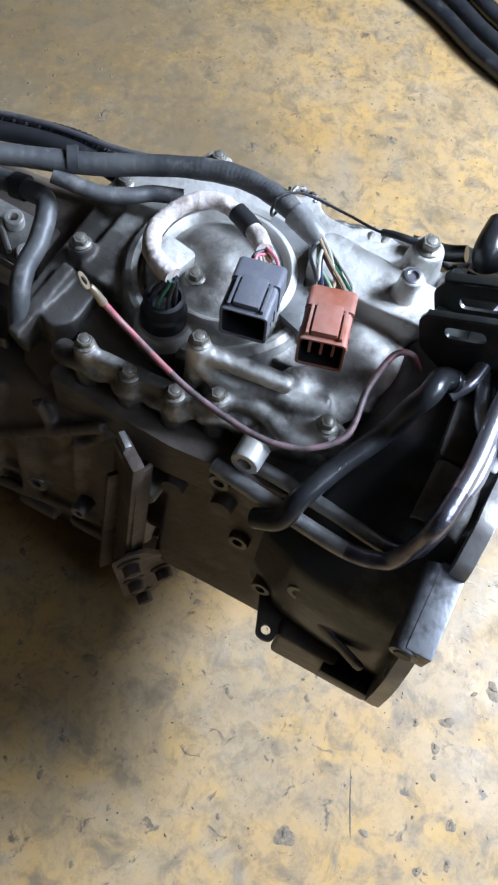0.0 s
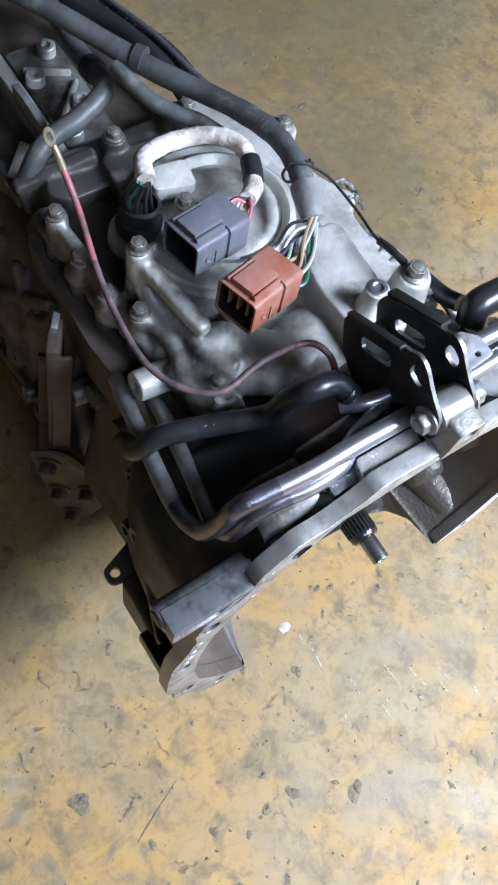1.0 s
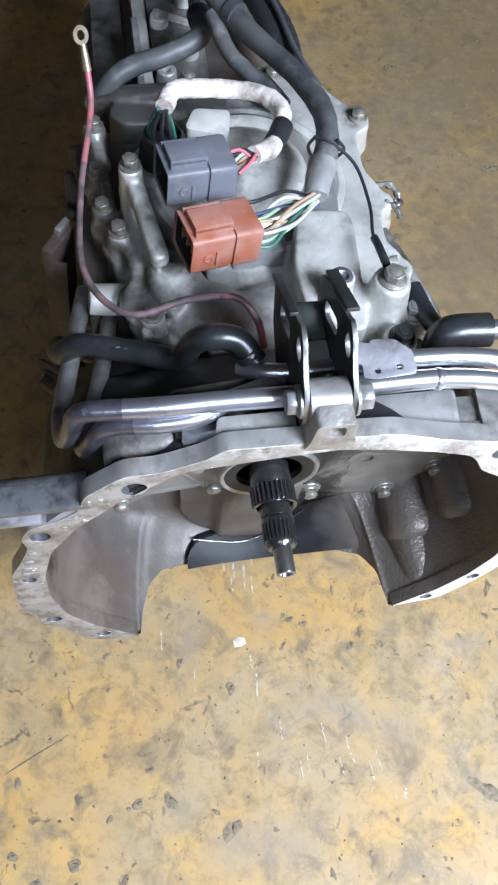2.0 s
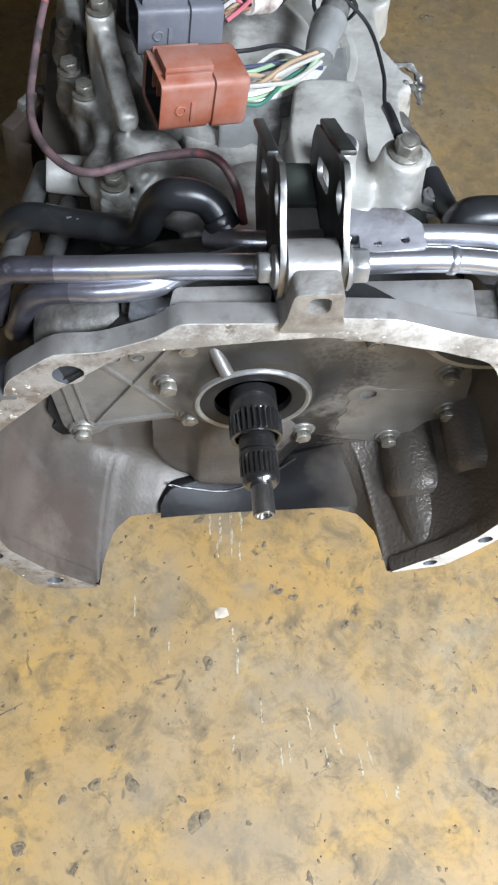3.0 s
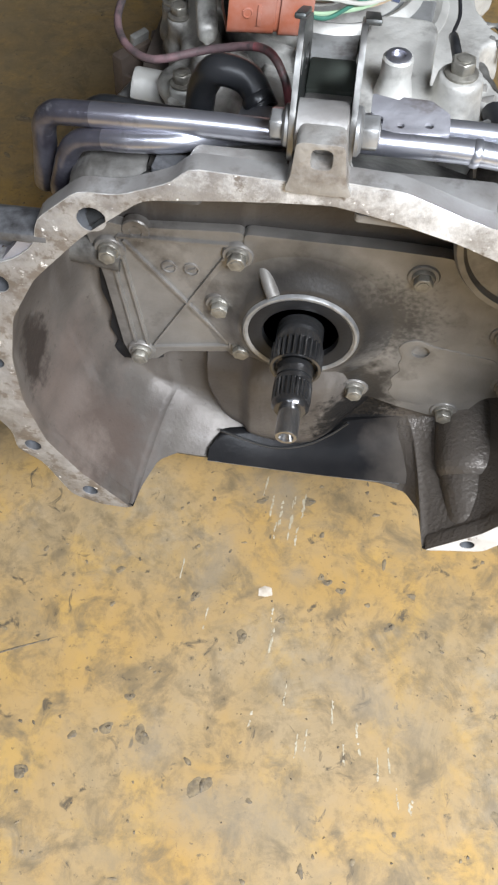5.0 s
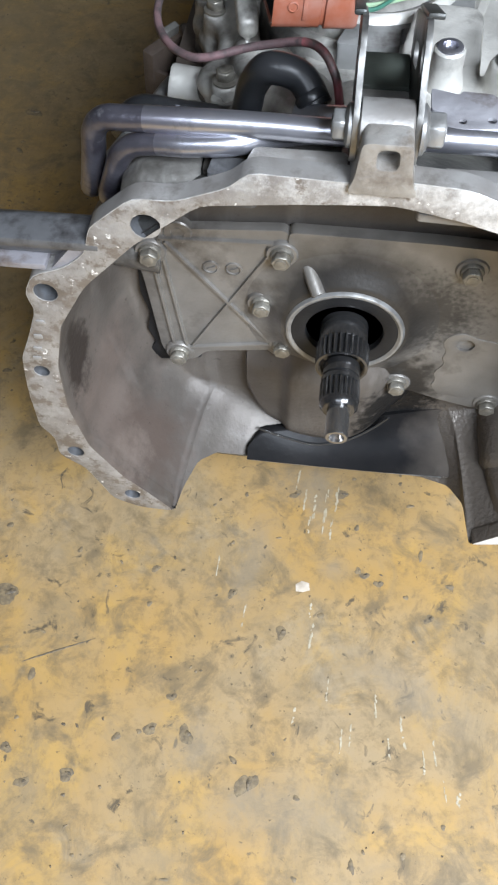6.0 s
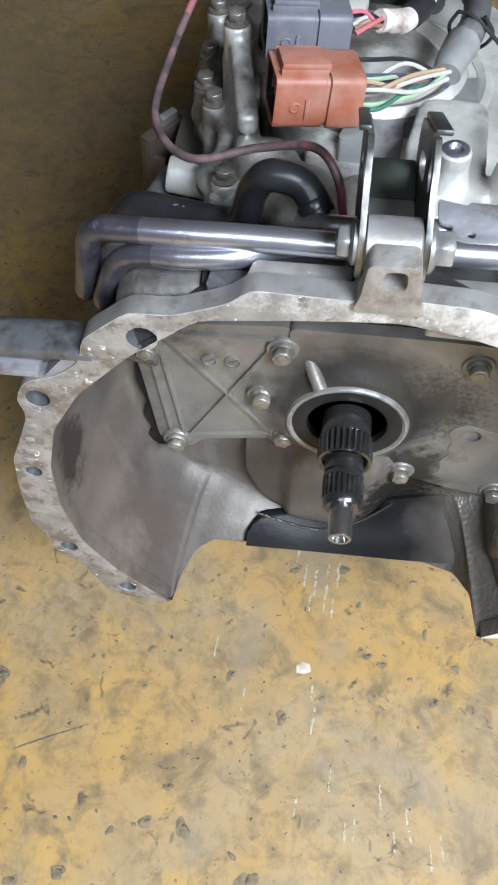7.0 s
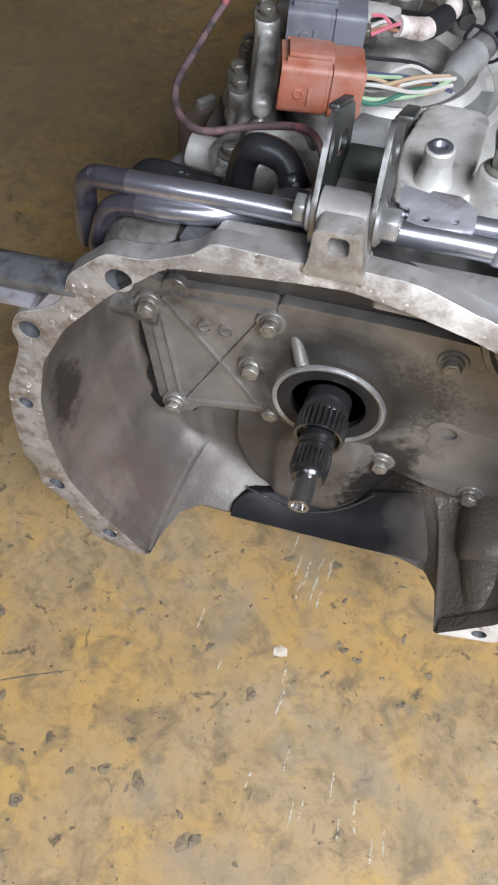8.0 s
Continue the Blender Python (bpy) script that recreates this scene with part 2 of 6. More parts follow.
        nt.links.new(mp.outputs["Vector"], ns.inputs["Vector"])
        q = nt.nodes.new("ShaderNodeMapRange")
        q.inputs["From Min"].default_value, q.inputs["From Max"].default_value, q.inputs["To Max"].default_value = lo, hi, share
        nt.links.new(ns.outputs["Fac"], q.inputs["Value"])
        x = nt.nodes.new("ShaderNodeMix")
        x.data_type = "RGBA"
        nt.links.new(q.outputs["Result"], x.inputs["Factor"])
        nt.links.new(dry, x.inputs["A"])
        x.inputs["B"].default_value = (*colour, 1)
        dry = x.outputs["Result"]
    dry = stain((-0.18, 0.02, 0.32), (0.07, 0.1, 0.11), (0.19, 0.15, 0.128), 0.2, 0.8, 26, 0.7)
    dry = stain((-0.155, 0.02, 0.262), (0.06, 0.07, 0.065), (0.105, 0.078, 0.064), 0.15, 0.7, 34, 0.8)
    dry = stain((-0.17, 0.0, 0.275), (0.045, 0.05, 0.05), (0.25, 0.205, 0.175), 0.45, 0.9, 60, 0.5)
    dry = stain((-0.19, 0.015, 0.385), (0.022, 0.035, 0.055), (0.035, 0.027, 0.023), 0.28, 0.55, 45, 0.9)
    nt.links.new(dry, mx.inputs["A"])
    mx.inputs["B"].default_value = (0.112, 0.096, 0.081, 1)
    dry = mx.outputs["Result"]
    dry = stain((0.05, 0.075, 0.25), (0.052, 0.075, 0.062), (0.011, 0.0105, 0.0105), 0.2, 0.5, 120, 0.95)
    nt.links.new(dry, b.inputs["Base Color"])
    rr = nt.nodes.new("ShaderNodeMapRange")
    rr.inputs["To Min"].default_value, rr.inputs["To Max"].default_value = 0.5, 0.4
    nt.links.new(r.outputs["Result"], rr.inputs["Value"])
    nt.links.new(rr.outputs["Result"], b.inputs["Roughness"])
    n3 = nt.nodes.new("ShaderNodeTexNoise")
    n3.inputs["Scale"].default_value, n3.inputs["Detail"].default_value = 280, 2
    nt.links.new(tc.outputs["Object"], n3.inputs["Vector"])
    bp = nt.nodes.new("ShaderNodeBump")
    rb = nt.nodes.new("ShaderNodeMapRange")
    rb.inputs["To Min"].default_value, rb.inputs["To Max"].default_value = 0.14, 0.55
    nt.links.new(r.outputs["Result"], rb.inputs["Value"])
    nt.links.new(rb.outputs["Result"], bp.inputs["Strength"])
    bp.inputs["Distance"].default_value = 0.002
    nt.links.new(n3.outputs["Fac"], bp.inputs["Height"])
    nt.links.new(bp.outputs["Normal"], b.inputs["Normal"])
    return m


INSIDE = interior_material()


def flange_material():
    """Machined, pitted face: brown oxide to scraped metal, the bright side's light painted in."""
    m = bpy.data.materials.new("scraped_flange_face")
    m.use_nodes = True
    nt = m.node_tree
    b = nt.nodes["Principled BSDF"]
    b.inputs["Metallic"].default_value = 0.35
    tc = nt.nodes.new("ShaderNodeTexCoord")
    sep = nt.nodes.new("ShaderNodeSeparateXYZ")
    nt.links.new(tc.outputs["Object"], sep.inputs["Vector"])

    def fac(scale, detail, rough, lo, hi, weight=0.0, base=0.0):
        """Noise, shifted by weight times the way across the flange, taken from lo to hi."""
        n = nt.nodes.new("ShaderNodeTexNoise")
        n.inputs["Scale"].default_value, n.inputs["Detail"].default_value, n.inputs["Roughness"].default_value = scale, detail, rough
        nt.links.new(tc.outputs["Object"], n.inputs["Vector"])
        k = nt.nodes.new("ShaderNodeMath")
        k.operation = "MULTIPLY_ADD"
        k.inputs[1].default_value = weight
        nt.links.new(sep.outputs["X"], k.inputs[0])
        nt.links.new(n.outputs["Fac"], k.inputs[2])
        r = nt.nodes.new("ShaderNodeMapRange")
        r.inputs["From Min"].default_value, r.inputs["From Max"].default_value = lo, hi
        nt.links.new(k.outputs[0], r.inputs["Value"])
        return r.outputs["Result"], n.outputs["Fac"]

    def mix(f, a, c):
        x = nt.nodes.new("ShaderNodeMix")
        x.data_type = "RGBA"
        nt.links.new(f, x.inputs["Factor"])
        if isinstance(a, tuple):
            x.inputs["A"].default_value = (*a, 1)
        else:
            nt.links.new(a, x.inputs["A"])
        x.inputs["B"].default_value = (*c, 1)
        return x.outputs["Result"]

    col = mix(fac(45, 8, 0.7, 0.4, 0.62)[0], (0.35, 0.335, 0.315), (0.235, 0.215, 0.198))
    # whiter across the flange: scraped metal plus the painted light of one side
    col = mix(fac(24, 9, 0.75, 0.42, 0.62, 1.0)[0], col, (0.74, 0.735, 0.72))
    col = mix(fac(70, 8, 0.7, 0.57, 0.64, -0.35)[0], col, (0.19, 0.163, 0.138))
    col = mix(fac(160, 4, 0.6, 0.66, 0.7)[0], col, (0.9, 0.89, 0.87))
    nt.links.new(col, b.inputs["Base Color"])
    b.inputs["Roughness"].default_value = 0.42
    bp = nt.nodes.new("ShaderNodeBump")
    bp.inputs["Strength"].default_value, bp.inputs["Distance"].default_value = 0.5, 0.002
    nt.links.new(fac(110, 6, 0.65, 0, 1)[1], bp.inputs["Height"])
    nt.links.new(bp.outputs["Normal"], b.inputs["Normal"])
    return m


def oil_film_material():
    """Black oil, mirror-smooth, thinning out to the brown wet casting on one side."""
    m = ALU_WET.copy()
    m.name = "thinning_black_oil"
    nt = m.node_tree
    b = nt.nodes["Principled BSDF"]
    old = b.inputs["Base Color"].links[0].from_socket
    tc, sep = nt.nodes.new("ShaderNodeTexCoord"), nt.nodes.new("ShaderNodeSeparateXYZ")
    nt.links.new(tc.outputs["Object"], sep.inputs["Vector"])
    n = nt.nodes.new("ShaderNodeTexNoise")
    n.inputs["Scale"].default_value, n.inputs["Detail"].default_value = 40, 6
    nt.links.new(tc.outputs["Object"], n.inputs["Vector"])
    k = nt.nodes.new("ShaderNodeMath")
    k.operation = "MULTIPLY_ADD"
    k.inputs[1].default_value = 0.05
    nt.links.new(n.outputs["Fac"], k.inputs[0])
    nt.links.new(sep.outputs["X"], k.inputs[2])
    q = nt.nodes.new("ShaderNodeMapRange")
    q.inputs["From Min"].default_value, q.inputs["From Max"].default_value = 0.085, 0.135
    nt.links.new(k.outputs[0], q.inputs["Value"])
    x = nt.nodes.new("ShaderNodeMix")
    x.data_type = "RGBA"
    nt.links.new(q.outputs["Result"], x.inputs["Factor"])
    nt.links.new(old, x.inputs["A"])
    x.inputs["B"].default_value = (0.085, 0.073, 0.062, 1)
    nt.links.new(x.outputs["Result"], b.inputs["Base Color"])
    r = nt.nodes.new("ShaderNodeMapRange")
    r.inputs["To Min"].default_value, r.inputs["To Max"].default_value = 0.28, 0.38
    nt.links.new(q.outputs["Result"], r.inputs["Value"])
    nt.links.new(r.outputs["Result"], b.inputs["Roughness"])
    return m


OIL_FILM = oil_film_material()
FLANGE = flange_material()


def stained_cover_material():
    """Grey pump cover, blackened by oil round the shaft and speckled beside it."""
    m = COVER.copy()
    m.name = "oil_speckled_cover"
    nt = m.node_tree
    b = nt.nodes["Principled BSDF"]
    old = b.inputs["Base Color"].links[0].from_socket
    tc = nt.nodes.new("ShaderNodeTexCoord")
    for centre, size, nscale, gain, lo, hi, share in (((0.0, 0.08, 0.386), 0.088, 34, 0.45, 0.14, 0.46, 0.88), ((0.056, 0.08, 0.385), 0.066, 260, 1.1, 0.28, 0.7, 0.7), ((0.05, 0.08, 0.30), 0.05, 90, 1.0, 0.3, 0.6, 0.9)):
        mp = nt.nodes.new("ShaderNodeMapping")
        mp.vector_type = "TEXTURE"
        mp.inputs["Location"].default_value, mp.inputs["Scale"].default_value = centre, (size, size, size)
        nt.links.new(tc.outputs["Object"], mp.inputs["Vector"])
        g = nt.nodes.new("ShaderNodeTexGradient")
        g.gradient_type = "SPHERICAL"
        nt.links.new(mp.outputs["Vector"], g.inputs["Vector"])
        n = nt.nodes.new("ShaderNodeTexNoise")
        n.inputs["Scale"].default_value, n.inputs["Detail"].default_value = nscale, 5
        nt.links.new(tc.outputs["Object"], n.inputs["Vector"])
        k = nt.nodes.new("ShaderNodeMath")
        k.operation = "MULTIPLY_ADD"
        k.inputs[1].default_value = gain
        nt.links.new(n.outputs["Fac"], k.inputs[0])
        nt.links.new(g.outputs["Fac"], k.inputs[2])
        q = nt.nodes.new("ShaderNodeMapRange")
        q.inputs["From Min"].default_value, q.inputs["From Max"].default_value, q.inputs["To Max"].default_value = lo + gain * 0.5, hi + gain * 0.5, share
        nt.links.new(k.outputs[0], q.inputs["Value"])
        x = nt.nodes.new("ShaderNodeMix")
        x.data_type = "RGBA"
        nt.links.new(q.outputs["Result"], x.inputs["Factor"])
        nt.links.new(old, x.inputs["A"])
        x.inputs["B"].default_value = (0.026, 0.0235, 0.0215, 1)
        old = x.outputs["Result"]
    nt.links.new(old, b.inputs["Base Color"])
    return m


COVER_OILY = stained_cover_material()


def cast_top_material():
    """Dusty cast aluminium with brown-black oily grime in blots, flank-side shade painted in."""
    m = ALU.copy()
    m.name = "shaded_grimy_cast_top"
    nt = m.node_tree
    b = nt.nodes["Principled BSDF"]
    old = b.inputs["Base Color"].links[0].from_socket
    tc = nt.nodes.new("ShaderNodeTexCoord")
    # first patch: grime and shade along the flank, painted dark
    for centre, size, nscale, gain, lo, hi, share, colour in (((-0.15, 0.22, 0.46), (0.15, 0.32, 0.15), 26, 1.5, 0.25, 0.6, 0.85, (0.045, 0.038, 0.032)), ((-0.04, 0.15, 0.52), (0.08, 0.09, 0.07), 28, 1.3, 0.42, 0.72, 0.7, (0.07, 0.062, 0.054)),
                                                             ((-0.09, 0.39, 0.49), (0.16, 0.10, 0.1), 24, 1.2, 0.12, 0.45, 0.85, (0.05, 0.042, 0.036)), ((0.05, 0.10, 0.51), (0.09, 0.04, 0.05), 40, 1.2, 0.42, 0.75, 0.75, (0.10, 0.075, 0.055)), ((-0.02, 0.26, 0.53), (0.13, 0.13, 0.1), 34, 1.6, 0.62, 0.95, 0.7, (0.11, 0.096, 0.08))):
        mp = nt.nodes.new("ShaderNodeMapping")
        mp.vector_type = "TEXTURE"
        mp.inputs["Location"].default_value, mp.inputs["Scale"].default_value = centre, size
        nt.links.new(tc.outputs["Object"], mp.inputs["Vector"])
        g = nt.nodes.new("ShaderNodeTexGradient")
        g.gradient_type = "SPHERICAL"
        nt.links.new(mp.outputs["Vector"], g.inputs["Vector"])
        n = nt.nodes.new("ShaderNodeTexNoise")
        n.inputs["Scale"].default_value, n.inputs["Detail"].default_value, n.inputs["Roughness"].default_value = nscale, 8, 0.6
        nt.links.new(tc.outputs["Object"], n.inputs["Vector"])
        k = nt.nodes.new("ShaderNodeMath")
        k.operation = "MULTIPLY_ADD"
        k.inputs[1].default_value = gain
        nt.links.new(n.outputs["Fac"], k.inputs[0])
        nt.links.new(g.outputs["Fac"], k.inputs[2])
        q = nt.nodes.new("ShaderNodeMapRange")
        q.inputs["From Min"].default_value, q.inputs["From Max"].default_value, q.inputs["To Max"].default_value = lo + gain * 0.5, hi + gain * 0.5, share
        nt.links.new(k.outputs[0], q.inputs["Value"])
        x = nt.nodes.new("ShaderNodeMix")
        x.data_type = "RGBA"
        nt.links.new(q.outputs["Result"], x.inputs["Factor"])
        nt.links.new(old, x.inputs["A"])
        x.inputs["B"].default_value = (*colour, 1)
        old = x.outputs["Result"]
    nt.links.new(old, b.inputs["Base Color"])
    return m


CAST_TOP = cast_top_material()


def floor_material():
    """Worn yellow floor paint: greyed, dirt-stained patches, small dark nicks, scuffs."""
    m = bpy.data.materials.new("worn_yellow_floor_paint")
    m.use_nodes = True
    nt = m.node_tree
    b = nt.nodes["Principled BSDF"]
    tc = nt.nodes.new("ShaderNodeTexCoord")

    def noise_tex(scale, detail=8, rough=0.6, dist=0.0):
        n = nt.nodes.new("ShaderNodeTexNoise")
        n.inputs["Scale"].default_value, n.inputs["Detail"].default_value = scale, detail
        n.inputs["Roughness"].default_value, n.inputs["Distortion"].default_value = rough, dist
        nt.links.new(tc.outputs["Object"], n.inputs["Vector"])
        return n.outputs["Fac"]

    def rng(v, lo, hi, to=1.0):
        r = nt.nodes.new("ShaderNodeMapRange")
        r.inputs["From Min"].default_value, r.inputs["From Max"].default_value, r.inputs["To Max"].default_value = lo, hi, to
        nt.links.new(v, r.inputs["Value"])
        return r.outputs["Result"]

    def mix(f, a, c):
        x = nt.nodes.new("ShaderNodeMix")
        x.data_type = "RGBA"
        nt.links.new(f, x.inputs["Factor"])
        if isinstance(a, tuple):
            x.inputs["A"].default_value = (*a, 1)
        else:
            nt.links.new(a, x.inputs["A"])
        x.inputs["B"].default_value = (*c, 1)
        return x.outputs["Result"]

    def blob(x, y, rx, ry, turn):
        """A soft oval patch, broken up by noise."""
        mp = nt.nodes.new("ShaderNodeMapping")
        mp.vector_type = "TEXTURE"
        mp.inputs["Location"].default_value, mp.inputs["Rotation"].default_value = (x, y, 0), (0, 0, radians(turn))
        mp.inputs["Scale"].default_value = (rx, ry, 1)
        nt.links.new(tc.outputs["Object"], mp.inputs["Vector"])
        g = nt.nodes.new("ShaderNodeTexGradient")
        g.gradient_type = "SPHERICAL"
        nt.links.new(mp.outputs["Vector"], g.inputs["Vector"])
        k = nt.nodes.new("ShaderNodeMath")
        k.operation = "MULTIPLY"
        nt.links.new(g.outputs["Fac"], k.inputs[0])
        nt.links.new(noise_tex(45, 12, 0.8), k.inputs[1])
        return k.outputs[0]

    col = mix(rng(noise_tex(4.0, 9, 0.6), 0.38, 0.62), (0.39, 0.236, 0.072), (0.33, 0.24, 0.13))
    col = mix(rng(noise_tex(11, 9, 0.66, 0.4), 0.50, 0.62, 0.6), col, (0.43, 0.262, 0.066))
    col = mix(rng(noise_tex(9, 12, 0.76, 0.8), 0.47, 0.64, 0.8), col, (0.245, 0.18, 0.098))
    col = mix(rng(noise_tex(24, 10, 0.68, 0.5), 0.49, 0.65, 0.85), col, (0.155, 0.114, 0.063))
    col = mix(rng(noise_tex(6, 12, 0.70), 0.55, 0.70, 0.55), col, (0.36, 0.30, 0.21))
    col = mix(rng(noise_tex(60, 9, 0.7), 0.50, 0.70, 0.58), col, (0.15, 0.11, 0.058))
    col = mix(rng(noise_tex(40, 8, 0.66, 0.8), 0.61, 0.68, 0.9), col, (0.085, 0.066, 0.043))
    col = mix(rng(noise_tex(130, 6, 0.65), 0.63, 0.70, 0.8), col, (0.08, 0.06, 0.037))
    for x, y, rx, ry, turn in ((-0.02, 0.14, 0.075, 0.06, 0), (-0.005, 0.115, 0.03, 0.07, 4), (0.11, -0.095, 0.15, 0.045, -28), (-0.075, 0.03, 0.035, 0.14, -12), (0.02, 0.035, 0.035, 0.025, 0), (-0.11, -0.17, 0.06, 0.05, 30), (0.25, -0.2, 0.07, 0.03, -40), (-0.05, -0.21, 0.04, 0.03, 40),
                               (-0.02, -0.22, 0.16, 0.06, 10), (0.65, 0.35, 0.16, 0.06, 30), (0.45, 0.9, 0.2, 0.12, 20)):
        col = mix(rng(blob(x, y, rx, ry, turn), 0.16, 0.42, 0.5), col, (0.255, 0.205, 0.14))
    # stained floor beyond the gearbox; light falloff and shade there painted in too
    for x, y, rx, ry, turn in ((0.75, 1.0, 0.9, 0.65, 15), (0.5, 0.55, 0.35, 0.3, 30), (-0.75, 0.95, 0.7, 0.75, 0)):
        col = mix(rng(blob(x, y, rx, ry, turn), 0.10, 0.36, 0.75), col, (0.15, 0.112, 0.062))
    nt.links.new(col, b.inputs["Base Color"])
    rr = nt.nodes.new("ShaderNodeMapRange")
    rr.inputs["From Min"].default_value, rr.inputs["From Max"].default_value = 0.35, 0.65
    rr.inputs["To Min"].default_value, rr.inputs["To Max"].default_value = 0.42, 0.68
    nt.links.new(noise_tex(11), rr.inputs["Value"])
    nt.links.new(rr.outputs["Result"], b.inputs["Roughness"])
    bp = nt.nodes.new("ShaderNodeBump")
    bp.inputs["Strength"].default_value, bp.inputs["Distance"].default_value = 0.22, 0.003
    nt.links.new(noise_tex(48, 5, 0.55), bp.inputs["Height"])
    nt.links.new(bp.outputs["Normal"], b.inputs["Normal"])
    return m


FLOOR = floor_material()
# grey of the added unseen walls and ceiling, kept dark to limit bounce
PLASTER = mat("unseen_wall_grey", (0.085, 0.082, 0.078), 0.85, 0, (0.06, 0.057, 0.054), 3, 0.6, 0.2, 60)


# ---- builders ----
def link_mesh(name, bm, material, smooth=True, angle=40):
    bmesh.ops.recalc_face_normals(bm, faces=bm.faces)
    me = bpy.data.meshes.new(name)
    if smooth:
        for f in bm.faces:
            f.smooth = True
        for e in bm.edges:
            if len(e.link_faces) == 2 and e.calc_face_angle(0) > radians(angle):
                e.smooth = False
    bm.to_mesh(me)
    bm.free()
    for m in material if isinstance(material, (list, tuple)) else (material,):
        me.materials.append(m)
    return me


def thing(name, label, category, group="", at=(0, 0, 0)):
    e = new(name)
    e.location = at
    e.empty_display_size = 0.05
    return tagged(e, label, category, group)


def part(name, bm, material, parent, label="", angle=40):
    ob = new(name, link_mesh(name, bm, material, angle=angle))
    ob.parent = parent
    if parent.location.length > 0:
        ob.location = -parent.location
    return tagged(ob, label) if label else ob


def structure(name, bm, material, label, category):
    return tagged(new(name, link_mesh(name, bm, material)), label, category, kind="structure")


def spline(pts, n=8):
    P = [Vector(p) for p in pts]
    Q = [2 * P[0] - P[1], *P, 2 * P[-1] - P[-2]]
    out = []
    for i in range(1, len(Q) - 2):
        a, b, c, d = Q[i - 1:i + 3]
        for k in range(n):
            u = k / n
            out.append(0.5 * (2 * b + (c - a) * u + (2 * a - 5 * b + 4 * c - d) * u * u + (3 * b - a - 3 * c + d) * u ** 3))
    return out + [P[-1]]


def tube(pts, r, seg=14, n=8, bm=None, radius=None, hollow=0.0):
    """A tube along a smooth curve. radius(u): a factor on r along it, u from 0 to 1. hollow: depth of the open ends."""
    bm = bm or bmesh.new()
    C = spline(pts, n) if n else [Vector(p) for p in pts]
    t0 = (C[1] - C[0]).normalized()
    up = t0.orthogonal().normalized()
    rings = []
    for i, c in enumerate(C):
        t = (C[min(i + 1, len(C) - 1)] - C[max(i - 1, 0)]).normalized()
        up = (up - t * up.dot(t)).normalized()
        side = t.cross(up)
        k = r * (radius(i / (len(C) - 1)) if radius else 1.0)
        rings.append([bm.verts.new(c + (up * math.cos(a) + side * math.sin(a)) * k) for a in (2 * math.pi * j / seg for j in range(seg))])
    for a, b in zip(rings, rings[1:]):
        for j in range(seg):
            bm.faces.new((a[j], a[(j + 1) % seg], b[(j + 1) % seg], b[j]))
    for ring, c, t in ((rings[0], C[0], C[1] - C[0]), (rings[-1], C[-1], C[-2] - C[-1])):
        if hollow:
            t = t.normalized()
            inn = [bm.verts.new(c + (v.co - c) * 0.72) for v in ring]
            deep = [bm.verts.new(v.co + t * hollow) for v in inn]
            for j in range(seg):
                k = (j + 1) % seg
                bm.faces.new((ring[j], ring[k], inn[k], inn[j]))
                bm.faces.new((inn[j], inn[k], deep[k], deep[j]))
            bm.faces.new(deep)
        else:
            bm.faces.new(ring)
    return bm


def axis_frame(axis):
    z = Vector(axis).normalized()
    x = z.orthogonal().normalized()
    return Matrix((x, z.cross(x), z)).transposed().to_4x4()


def lathe(profile, base, axis, seg=32, bm=None, teeth=None):
    """Turn a profile of (radius, height) pairs about an axis. teeth: {pair number: (count, depth)} makes splined rings."""
    bm = bm or bmesh.new()
    M = Matrix.Translation(base) @ axis_frame(axis)
    rings = []
    for i, (r, h) in enumerate(profile):
        ring = []
        for j in range(seg):
            k = r
            if teeth and i in teeth:
                k = r - (teeth[i] if (j // 2) % 2 else 0.0)
            a = 2 * math.pi * j / seg
            ring.append(bm.verts.new(M @ Vector((k * math.cos(a), k * math.sin(a), h))))
        rings.append(ring)
    for a, b in zip(rings, rings[1:]):
        for j in range(seg):
            bm.faces.new((a[j], a[(j + 1) % seg], b[(j + 1) % seg], b[j]))
    bm.faces.new(rings[0])
    bm.faces.new(rings[-1])
    return bm


def box(lo, hi, bevel=0.002, bm=None, m=None, seg=2):
    b = bmesh.new()
    bmesh.ops.create_cube(b, size=1.0)
    c, s = (Vector(lo) + Vector(hi)) / 2, Vector(hi) - Vector(lo)
    for v in b.verts:
        v.co = Vector((v.co.x * s.x, v.co.y * s.y, v.co.z * s.z)) + c
    if bevel:
        bmesh.ops.bevel(b, geom=b.edges[:], offset=bevel, segments=seg, affect="EDGES", profile=0.6)
    if m:
        b.transform(m)
    if bm is None:
        return b
    return join(bm, b)


def join(bm, other):
    vs = {v: bm.verts.new(v.co) for v in other.verts}
    for f in other.faces:
        bm.faces.new([vs[v] for v in f.verts])
    other.free()
    return bm


def circle(c, r, n=20, sx=1.0):
    return [(c[0] + r * sx * math.cos(2 * math.pi * i / n), c[1] + r * math.sin(2 * math.pi * i / n)) for i in range(n)]


def rounded(pts, r, n=4):
    """A closed outline with its corners rounded."""
    out = []
    for i, p in enumerate(pts):
        p, a, b = Vector(p), Vector(pts[i - 1]), Vector(pts[(i + 1) % len(pts)])
        ra = min(r, (a - p).length * 0.45)
        rb = min(r, (b - p).length * 0.45)
        s, e = p + (a - p).normalized() * ra, p + (b - p).normalized() * rb
        for k in range(n + 1):
            u = k / n
            out.append(tuple((1 - u) ** 2 * s + 2 * u * (1 - u) * p + u * u * e))
    return out


